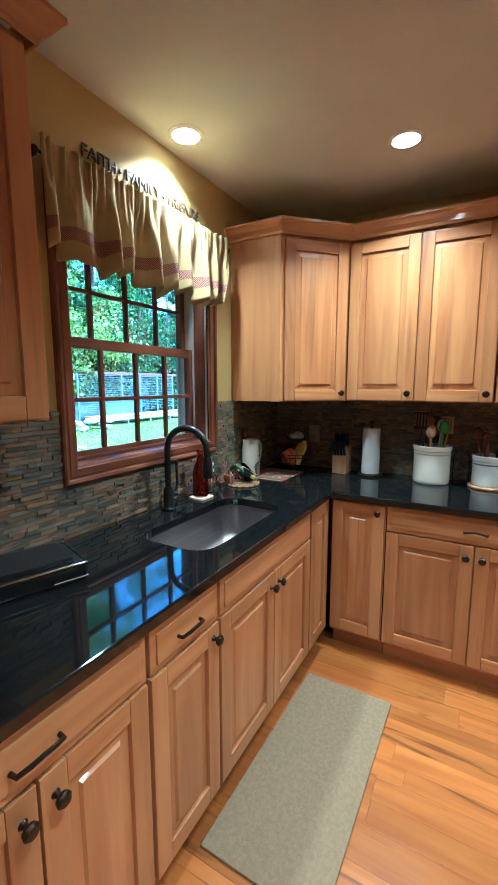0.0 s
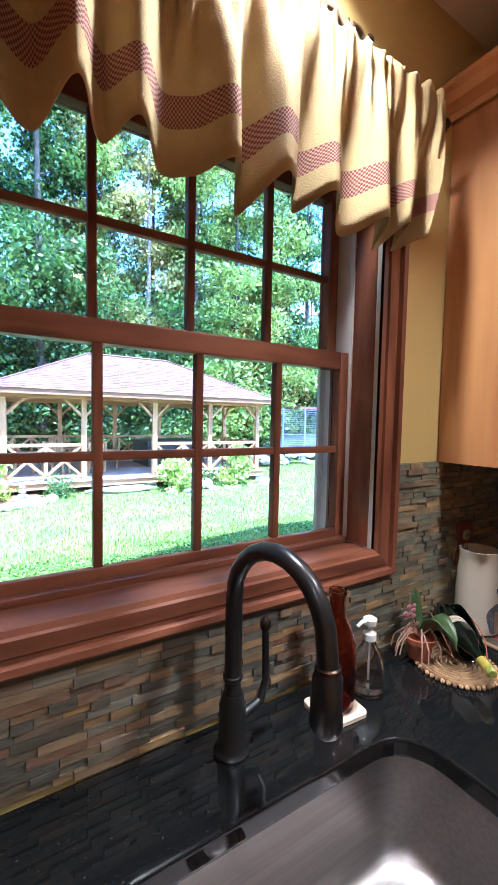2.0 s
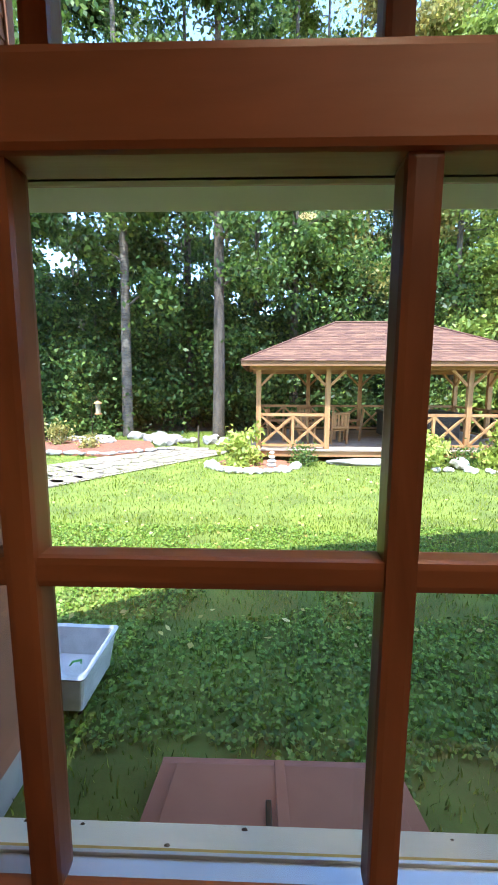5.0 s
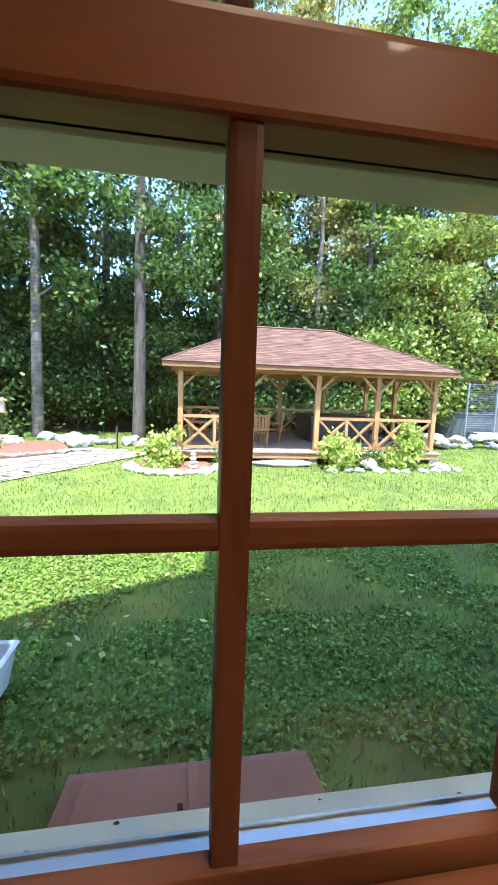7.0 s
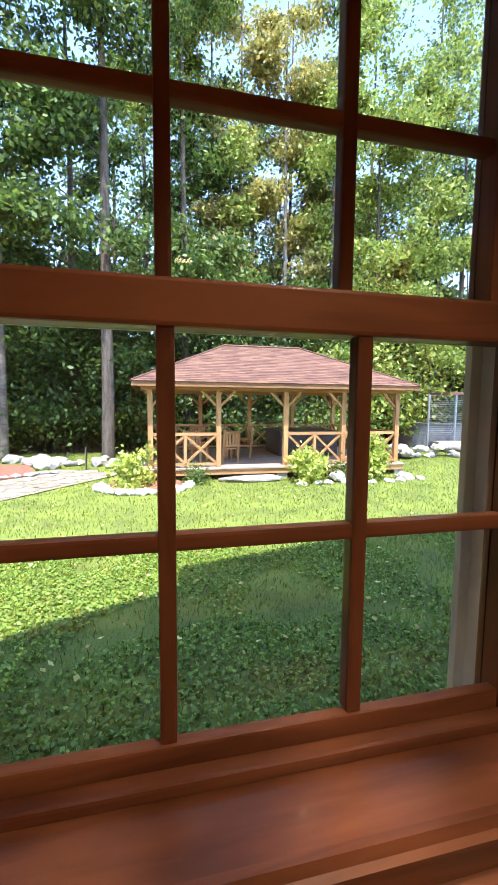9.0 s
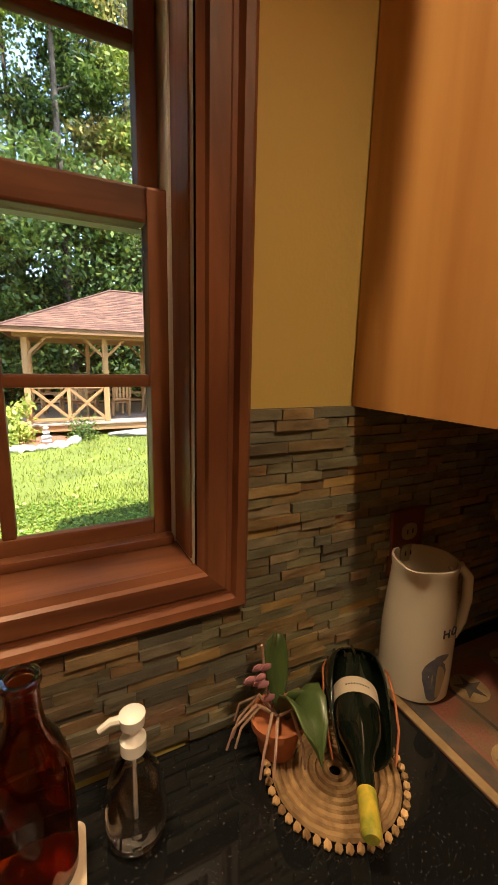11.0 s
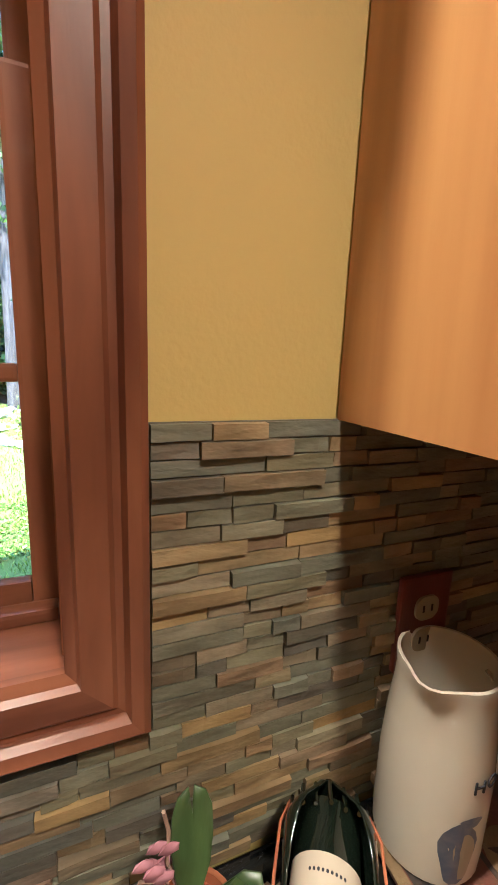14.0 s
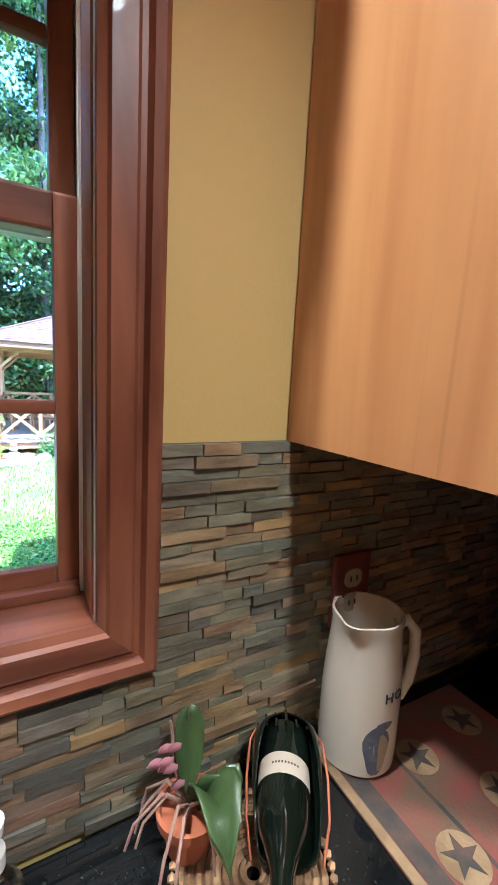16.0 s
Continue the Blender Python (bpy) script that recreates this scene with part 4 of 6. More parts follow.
sh = part("basket", bm, M["bottle"], cr, "dark lacquered wicker shell", True)
sh.modifiers.new("thick", "SOLIDIFY").thickness = 0.003
for s in (-1, 1):
    part("hoop", tube(B(), [(s * 0.050, -0.080, 0.010), (s * 0.060, -0.055, 0.040), (s * 0.062, -0.02, 0.058), (s * 0.060, 0.02, 0.066), (s * 0.050, 0.045, 0.060)], 0.0020, 8), M["terra"], cr, "copper-coloured hoop", True)
for k in range(11):
    u = k / 10
    part("weave", tube(B(), [(0.058 * math.cos(math.pi * u), 0.030 + 0.030 * math.sin(math.pi * u) * q, 0.046 + 0.040 * math.sin(math.pi * u) * (1 - 0.3 * q) + 0.004 * (k % 2)) for q in (0, 0.5, 1)], 0.0028, 6), M["bottle"], cr)
wb = thing("wine_bottle", "dark wine bottle with a pale label, lying in the cradle", "bottle", 1.886, -0.088, CT + 0.0145, -32)
wb.scale = (0.78, 1.0, 0.78)
tilt = pose(0.0, 0.046, 0.052, 0, 0, -4) @ Matrix.Rotation(radians(92), 4, "X")
part("glass_body", lathe(B(), [(0.034, 0), (0.0395, 0.003), (0.0405, 0.01), (0.0405, 0.10), (0.034, 0.125), (0.019, 0.15), (0.0145, 0.165), (0.0135, 0.19)], m=tilt), M["bottle"], wb, smooth=True)
part("label", lathe(B(), [(0.0409, 0.052), (0.0409, 0.080)], m=tilt, cap=False), M["label"], wb, "pale paper label", True)
part("foil", lathe(B(), [(0.0136, 0.188), (0.0142, 0.19), (0.0142, 0.232), (0.010, 0.236)], m=tilt), M["foil"], wb, "yellow and green foil cap", True)
bm = B()
for k in range(9):
    a = radians(62 + k * 7)
    lathe(bm, [(0.0016, 0), (0.0016, 0.0004)], seg=6, m=tilt @ Matrix.Rotation(a, 4, "Z") @ Matrix.Translation((0.0411, 0, 0.066)) @ Matrix.Rotation(radians(90), 4, "Y"))
part("label_print", bm, M["ink"], wb)

# runner, jug
run = thing("table_runner", "dark red patchwork runner with tan star patches on the worktop", "table runner", 1.963, -0.31, CT, -1)
part("cloth", box(B(), 0.0, 0.32, 0.0, 0.27, 0.0, 0.0035, 0.001), M["runner"], run)
part("border", box(B(), 0.0, 0.013, 0.0, 0.27, 0.0037, 0.0046), M["runner_tan"], run)
part("border", box(B(), 0.015, 0.042, 0.0, 0.27, 0.0037, 0.0044), M["runner_dark"], run)
part("border", box(B(), 0.10, 0.106, 0.0, 0.27, 0.0037, 0.0043), M["runner_dark"], run)
for sx, sy in ((0.135, 0.190), (0.074, 0.075), (0.20, 0.10), (0.26, 0.205), (0.145, 0.02)):
    patch = part("patch", lathe(B(), [(0.030, 0.0047), (0.030, 0.0055), (0.02, 0.0055)], sx, sy, 0, 20), M["runner_tan"], run, "tan round patch")
    pts = [(sx + (0.026 if i % 2 == 0 else 0.010) * math.sin(i * math.pi / 5 + 0.3), sy + (0.026 if i % 2 == 0 else 0.010) * math.cos(i * math.pi / 5 + 0.3)) for i in range(10)]
    part("star", poly(B(), pts, 0.0057, 0.0064), M["runner_dark"], patch, "dark star")


def jug():
    j = thing("ceramic_jug", "tall cream ceramic jug with a spout, handle and painted bird", "jug", 2.030, -0.066, CT + 0.005, 0)
    seg, rows = 40, []
    HJ = 0.87
    prof = [(0.050, 0.0), (0.0555, 0.004), (0.0565, 0.03), (0.0565, 0.12), (0.0535, 0.175), (0.050, 0.215), (0.0495, 0.238), (0.051, 0.250), (0.0505, 0.254), (0.047, 0.254), (0.046, 0.244), (0.045, 0.20), (0.048, 0.12), (0.048, 0.02), (0.01, 0.012)]
    bm = B()
    sa = radians(205)
    for r, h in [(r * 1.0, h) for r, h in prof]:
        row = []
        for k in range(seg):
            a = k * 2 * math.pi / seg
            da = abs((a - sa + math.pi) % (2 * math.pi) - math.pi)
            lip = max(0, (h - 0.205) / 0.049) ** 1.5 * math.exp(-(da / 0.33) ** 2) if h > 0.205 else 0
            row.append(bm.verts.new(((r + 0.016 * lip) * math.cos(a), (r + 0.016 * lip) * math.sin(a), (h + 0.004 * lip) * HJ)))
        rows.append(row)
    for a, b in zip(rows, rows[1:]):
        for k in range(seg):
            bm.faces.new((a[k], a[(k + 1) % seg], b[(k + 1) % seg], b[k]))
    bm.faces.new(rows[0][::-1])
    bm.faces.new(rows[-1])
    part("body", bm, M["cream"], j, smooth=True)
    ha = radians(-22)
    part("handle", tube(B(), [(q * math.cos(ha), q * math.sin(ha), h * HJ) for q, h in ((0.046, 0.225), (0.062, 0.235), (0.076, 0.215), (0.079, 0.17), (0.074, 0.125), (0.062, 0.095), (0.050, 0.092))], 0.0085, 12), M["cream"], j, smooth=True)

    def blob(name, a, h, w, t, m, lab=""):
        bm = B()
        n = 18
        c = bm.verts.new((0.0575 * math.cos(a), 0.0575 * math.sin(a), h))
        ring = []
        for k in range(n):
            p = k * 2 * math.pi / n
            aa = a + w / 0.0572 * math.cos(p) * (1 + 0.18 * math.sin(3 * p))
            ring.append(bm.verts.new((0.0572 * math.cos(aa), 0.0572 * math.sin(aa), h + t * math.sin(p))))
        for k in range(n):
            bm.faces.new((c, ring[k], ring[(k + 1) % n]))
        part(name, bm, M[m], j, lab)
    a0 = radians(-108)
    blob("painted_bird", a0, 0.046, 0.019, 0.038, "blueink", "blue-grey painted bird shape")
    blob("painted_breast", a0 + 0.12, 0.042, 0.011, 0.028, "tanink")
    blob("painted_beak", a0 + 0.18, 0.083, 0.012, 0.006, "blueink")
    for k, ch in enumerate("HO"):
        aa = radians(-97) + k * 0.30
        w = lettering("lettering", ch, 0.020, pose(0.0566 * math.cos(aa - 0.09), 0.0566 * math.sin(aa - 0.09), 0.116) @ Matrix.Rotation(aa + math.pi / 2, 4, "Z") @ Matrix.Rotation(radians(90), 4, "X"), M["ink"], "thin dark lettering", 0.0006, "")
        w.parent = j


jug()


def outlet(name, x, y, z, rz, plate_m, label, w=0.036, h=0.058):
    o = thing(name, label, "power outlet", x, y, z, rz)
    part("plate", box(B(), -w, w, -0.008, 0.0, -h, h, 0.003), M[plate_m], o)
    for s in (-1, 1):
        part("receptacle", poly(B(), round_rect(-0.0165, 0.0165, -0.0145, 0.0145, 0.012), 0.0, 0.003), M["ivory"], o, "ivory receptacle").matrix_basis = pose(0, -0.008, s * 0.0195, 90, 0, 0)
    for s in (-1, 1):
        for q in (-0.006, 0.006):
            part("slot", box(B(), q - 0.0012, q + 0.0012, -0.0118, -0.0111, s * 0.0195 - 0.004, s * 0.0195 + 0.004), M["ink"], o)


outlet("power_outlet", 2.040, -0.012, 1.138, 0, "plate", "power outlet in a dark red wooden plate on the slate")
outlet("power_outlet", XE - 0.013, -0.30, 1.13, -90, "ivory", "ivory power outlet on the dark slate")

# fruit stand
fs = thing("fruit_basket", "black wire fruit basket with bananas, oranges and apples", "fruit basket", 2.37, -0.222, CT)
for r, z in ((0.055, 0.006), (0.085, 0.045), (0.108, 0.085), (0.115, 0.105)):
    part("hoop", tube(B(), [(r * math.cos(a * 0.2618), r * math.sin(a * 0.2618), z) for a in range(25)], 0.0022, 6), M["black"], fs, smooth=True)
for k in range(16):
    a = k * math.pi / 8
    part("rib", tube(B(), [(r * math.cos(a), r * math.sin(a), z) for r, z in ((0.055, 0.006), (0.085, 0.045), (0.108, 0.085), (0.115, 0.105))], 0.0018, 5), M["black"], fs)
part("pole", tube(B(), [(0.05, 0.06, 0.006), (0.06, 0.075, 0.2), (0.055, 0.07, 0.27), (0.02, 0.03, 0.285)], 0.003, 6), M["black"], fs, smooth=True)
part("upper_hoop", tube(B(), [(0.075 * math.cos(a * 0.2618), 0.075 * math.sin(a * 0.2618), 0.205) for a in range(25)], 0.0022, 6), M["black"], fs, smooth=True)
part("upper_tray", lathe(B(), [(0.04, 0.178), (0.072, 0.20), (0.074, 0.205), (0.04, 0.182)], cap=True), M["black"], fs, smooth=True)
bag = solid("produce_bag", ball(B(), 0, 0, 0.034, 0.05, 1.2, 0.9, 0.62, 3, 0.35), M["white"], "crumpled white produce bag in the upper basket", "bag", 2.37, -0.222, CT + 0.183, smooth=True)
for k, (fx, fy, fz, m, nm) in enumerate(((-0.035, 0.05, 0.055, "orange", "orange_fruit"), (-0.055, -0.0, 0.058, "redapple", "apple"), (0.0, 0.07, 0.07, "redapple", "apple"), (-0.03, 0.03, 0.105, "orange", "orange_fruit"), (0.03, 0.02, 0.06, "orange", "orange_fruit"), (-0.06, 0.045, 0.092, "orange", "orange_fruit"))):
    solid(nm, ball(B(), 0, 0, 0, 0.036, 1, 1, 0.95, 2, 0.04), M[m], "ripe fruit lying in the wire basket", "fruit", 2.37 + fx, -0.222 + fy, CT + fz, smooth=True)
for k in range(4):
    q = (k - 1.5) * 0.022
    solid("banana", tube(B(), [(-0.045, q * 0.6, 0.0), (-0.04, q, 0.03), (-0.022, q * 1.2, 0.07), (0.0, q * 1.1, 0.105), (0.012, q * 0.5, 0.128), (0.014, q * 0.2, 0.142)], 0.0165, 8, 0.010), M["banana"], "ripe yellow banana in the wire basket", "fruit", 2.35, -0.272, CT + 0.045, -35, "bananas", smooth=True)

kb = thing("knife_block", "pale wooden knife block full of black-handled knives", "knife block", 2.385, -0.527, CT, -90)
part("block", box(B(), -0.045, 0.045, -0.045, 0.075, 0.0, 0.115, 0.006), M["beech"], kb)
part("upper_block", box(B(), -0.044, 0.044, -0.02, 0.075, 0.1155, 0.165, 0.006), M["beech"], kb)
for r_i, (yy, zz, n) in enumerate(((-0.030, 0.116, 4), (0.005, 0.166, 3), (0.045, 0.166, 3))):
    for k in range(n):
        xx = -0.030 + 0.060 * k / (n - 1)
        kn = part("knife", tube(B(), [(xx, yy, zz), (xx, yy - 0.018, zz + 0.04), (xx, yy - 0.034, zz + 0.085)], 0.0085, 8, 0.0095), M["black"], kb, "black knife handle", True)
        part("bolster", tube(B(), [(xx, yy - 0.001, zz + 0.001), (xx, yy - 0.005, zz + 0.010)], 0.0092, 8), M["chrome"], kn, smooth=True)

pt = thing("paper_towel_holder", "white paper towel roll on a dark upright holder", "paper towel", 2.40, -0.708, CT)
part("base", lathe(B(), [(0.078, 0), (0.078, 0.010), (0.070, 0.014), (0.01, 0.015)]), M["dark_metal"], pt, smooth=True)
part("roll", lathe(B(), [(0.018, 0.016), (0.052, 0.016), (0.053, 0.02), (0.053, 0.29), (0.052, 0.294), (0.018, 0.294)]), M["paper"], pt, "white paper roll", True)
part("spindle", lathe(B(), [(0.008, 0.294), (0.008, 0.312), (0.014, 0.316), (0.016, 0.33), (0.008, 0.34)]), M["dark_metal"], pt, smooth=True)


def crock(x, y, r, h, m, label, utensils):
    c = thing("utensil_crock", label, "utensil crock", x, y, CT if m == "cream" else CT + 0.013)
    part("pot", lathe(B(), [(r * 0.93, 0), (r * 0.98, 0.006), (r, 0.02), (r, h - 0.03), (r * 1.05, h - 0.026), (r * 1.06, h - 0.004), (r * 1.02, h), (r * 0.92, h), (r * 0.91, h - 0.03), (r * 0.9, 0.02), (0.01, 0.015)], seg=36), M[m], c, smooth=True)
    part("glaze_line", lathe(B(), [(r * 1.004, h - 0.05), (r * 1.006, h - 0.046), (r * 1.004, h - 0.042)], seg=36, cap=False), M["blueink" if m == "white" else "tanink"], c)
    rnd = random.Random(int(100 * h) + 2)
    for k, (kind, mm) in enumerate(utensils):
        a = k * 2 * math.pi / len(utensils) + 0.4
        q = r * 0.6
        fx, fy, lx, ly = q * math.cos(a) * 0.5, q * math.sin(a) * 0.5, q * math.cos(a) * 1.25, q * math.sin(a) * 1.25
        hh = h + rnd.uniform(0.05, 0.10)
        u = thing("utensil", {"spoon": "wooden cooking spoon", "spatula": "slotted kitchen spatula", "whisk": "wire whisk"}[kind] + " standing in the crock", "utensil", x, y, CT if m == "cream" else CT + 0.013)
        part("handle", tube(B(), [(fx, fy, 0.02), (lx, ly, hh)], 0.006, 8), M[mm], u, smooth=True)
        if kind == "spoon":
            part("bowl", ball(B(), lx * 1.05, ly * 1.05, hh + 0.03, 0.03, 0.45, 0.9, 1.25, 2), M[mm], u, smooth=True)
        elif kind == "spatula":
            for s in range(4):
                part("tine", box(B(), lx - 0.003, lx + 0.003, ly - 0.028 + s * 0.016, ly - 0.018 + s * 0.016, hh + 0.012, hh + 0.085, 0.002), M[mm], u)
            part("cross_bar", box(B(), lx - 0.0035, lx + 0.0035, ly - 0.03, ly + 0.042, hh - 0.004, hh + 0.014, 0.002), M[mm], u)
            part("cross_bar", box(B(), lx - 0.0035, lx + 0.0035, ly - 0.03, ly + 0.042, hh + 0.084, hh + 0.094, 0.002), M[mm], u)
        else:
            for s in range(5):
                b = s * math.pi / 5
                part("loop", tube(B(), [(lx + 0.022 * math.sin(p) * math.cos(b), ly + 0.022 * math.sin(p) * math.sin(b), hh + 0.03 - 0.03 * math.cos(p)) for p in [i * math.pi / 6 for i in range(13)]], 0.0012, 5), M[mm], u)


crock(2.395, -1.055, 0.098, 0.215, "cream", "large cream stoneware crock full of kitchen utensils", [("spoon", "beech"), ("spatula", "beech"), ("spatula", "black"), ("spoon", "beech"), ("spoon", "greenpl"), ("spatula", "beech"), ("spoon", "white")])
solid("trivet", lathe(B(), [(0.095, 0), (0.098, 0.004), (0.098, 0.010), (0.094, 0.0125), (0.01, 0.0125)], seg=36), M["beech"], "round pale wooden trivet under the white crock", "trivet", 2.405, -1.340, CT, smooth=True)
crock(2.405, -1.340, 0.080, 0.165, "white", "white stoneware crock of dark utensils on a wooden trivet", [("whisk", "plate"), ("spoon", "plate"), ("whisk", "plate"), ("spoon", "plate"), ("whisk", "dark_metal")])
solid("glass_jar", lathe(B(), [(0.04, 0), (0.043, 0.01), (0.043, 0.15), (0.030, 0.175), (0.031, 0.19), (0.028, 0.19), (0.027, 0.175), (0.040, 0.148), (0.040, 0.012), (0.01, 0.008)]), M["clear"], "clear glass jar beside the cream crock", "jar", 2.452, -1.205, CT, smooth=True)

# ---- outdoors: ground ----
def sheet(bm, x0, x1, y0, y1, nx, ny, z):
    vs = [[bm.verts.new((x0 + (x1 - x0) * i / nx, y0 + (y1 - y0) * j / ny, z(x0 + (x1 - x0) * i / nx, y0 + (y1 - y0) * j / ny))) for i in range(nx + 1)] for j in range(ny + 1)]
    for j in range(ny):
        for i in range(nx):
            bm.faces.new((vs[j][i], vs[j][i + 1], vs[j + 1][i + 1], vs[j + 1][i]))
    return bm


def lawn_z(x, y):
    return GROUND + 0.03 * noise.noise(Vector((x * 0.35, y * 0.35, 0))) + 0.012 * noise.noise(Vector((x * 1.7, y * 1.7, 4)))


bm = sheet(B(), -60, 80, -60, 140, 20, 28, lambda x, y: GROUND - 0.12)
solid("ground", bm, M["dirt"], "brown leaf-littered woodland floor reaching far off", "ground", kind="structure")
solid("lawn", sheet(B(), -7, 22, 0.2, 19, 90, 60, lawn_z), M["ground"], "mown green lawn behind the house", "lawn", kind="structure")


def quads(name, centres, sizes, material, parent=None, label="", category="", kind="", flat=0.0, aspect=0.6, up=False):
    """Many small leaf-shaped quads, turned at random; flat 1 lays them level."""
    n = len(centres)
    c = np.asarray(centres, dtype=float)
    s = np.asarray(sizes, dtype=float).reshape(n, 1)
    a = np.random.normal(size=(n, 3))
    b = np.random.normal(size=(n, 3))
    if flat:
        a[:, 2] *= 1 - flat
        b[:, 2] *= 1 - flat
    if up:
        a = np.stack([np.random.normal(0, 0.28, n), np.random.normal(0, 0.28, n), np.ones(n)], 1)
    a /= np.linalg.norm(a, axis=1, keepdims=True)
    b -= a * (a * b).sum(1, keepdims=True)
    b /= np.linalg.norm(b, axis=1, keepdims=True)
    nrm = np.cross(a, b)
    p = np.stack([c - a * s, c + b * s * aspect + nrm * s * 0.12, c + a * s, c - b * s * aspect + nrm * s * 0.12], 1).reshape(-1, 3)
    me = bpy.data.meshes.new(name)
    me.vertices.add(4 * n)
    me.vertices.foreach_set("co", p.ravel())
    me.loops.add(4 * n)
    me.loops.foreach_set("vertex_index", np.arange(4 * n))
    me.polygons.add(n)
    me.polygons.foreach_set("loop_start", np.arange(0, 4 * n, 4))
    me.update(calc_edges=True)
    me.materials.append(material)
    ob = new(name, me)
    ob.parent = parent
    return tagged(ob, label, category, "", kind)


rng = np.random.default_rng(5)


def scatter(n, x0, x1, y0, y1, dz=0.0):
    xs, ys = rng.uniform(x0, x1, n), rng.uniform(y0, y1, n)
    return [(x, y, lawn_z(x, y) + dz) for x, y in zip(xs, ys)]


near = [p for p in scatter(34000, -3, 8, 0.5, 6.5, 0.02)]
quads("grass", near, rng.uniform(0.02, 0.05, len(near)), M["blade"], label="short green lawn grass near the house", category="grass", kind="stuff", up=True, aspect=0.12)
clo = [p for p in scatter(60000, -2.5, 7.5, 0.5, 6.0, 0.03) if noise.noise(Vector((p[0] * 0.9, p[1] * 0.9, 7))) > -0.22]
quads("clover", clo, rng.uniform(0.012, 0.028, len(clo)), M["clover"], label="broad clover leaves growing through the lawn", category="ground cover", kind="stuff", flat=0.65, aspect=0.8)
far_g = scatter(70000, -6.5, 20, 5.0, 18.5, 0.02)
quads("grass", far_g, rng.uniform(0.025, 0.05, len(far_g)), M["blade"], label="sunlit short lawn grass", category="grass", kind="stuff", up=True, aspect=0.22)
fal = scatter(900, -5, 14, 3.0, 13, 0.045)
quads("fallen_leaves", fal, rng.uniform(0.02, 0.045, len(fal)), M["fallen"], label="yellow fallen leaves strewn on the lawn", category="leaves", kind="stuff", flat=0.8, aspect=0.7)


# ---- outdoors: trees ----
def tree(name, x, y, h, r, crown, material, label, bark="bark", base=0.35, leaves=9000, size=0.13, lean=0.0, clumps=46):
    root = thing(name, label, "tree", x, y, GROUND - 0.15)
    rnd = random.Random(int(x * 97 + y * 31))
    pts, px, py = [], 0.0, 0.0
    for i in range(10):
        pts.append((px, py, h * i / 9))
        px += lean * h / 9 + rnd.uniform(-0.05, 0.05)
        py += rnd.uniform(-0.05, 0.05)
    bm = tube(B(), pts, r, 10, r * 0.18)
    tips = []
    for k in range(13):
        t = base + (0.97 - base) * (k + rnd.random()) / 13
        i = min(8, int(t * 9))
        p = Vector(pts[i]).lerp(Vector(pts[i + 1]), t * 9 - i)
        a, reach = rnd.uniform(0, 6.28), crown * (1.05 - 0.55 * abs(t - 0.55)) * rnd.uniform(0.6, 1.0)
        e = p + Vector((math.cos(a) * reach, math.sin(a) * reach, reach * rnd.uniform(0.1, 0.6)))
        mid = p.lerp(e, 0.5) + Vector((0, 0, 0.12 * reach))
        tube(bm, [p, mid, e], r * 0.30 * (1.1 - t), 5, r * 0.06)
        tips += [(p.lerp(e, q), reach) for q in (0.45, 0.7, 0.95)]
    part("trunk", bm, M[bark], root, smooth=True)
    cs = []
    for k in range(clumps):
        p, reach = tips[rnd.randrange(len(tips))]
        cs.append((p + Vector((rnd.gauss(0, 0.3), rnd.gauss(0, 0.3), rnd.gauss(0, 0.25))) * reach * 0.6, rnd.uniform(0.28, 0.6) * (crown ** 0.5) * 0.62))
    per = leaves // clumps
    g = np.random.default_rng(int(abs(x) * 13 + y * 7) + 1)
    allp = np.concatenate([np.array(c) + g.normal(size=(per, 3)) * np.array((rad, rad, rad * 0.55)) for c, rad in cs])
    quads("crown", allp, g.uniform(size * 0.6, size * 1.25, len(allp)), M[material], root, "clumped leafy crown with gaps")
    return root


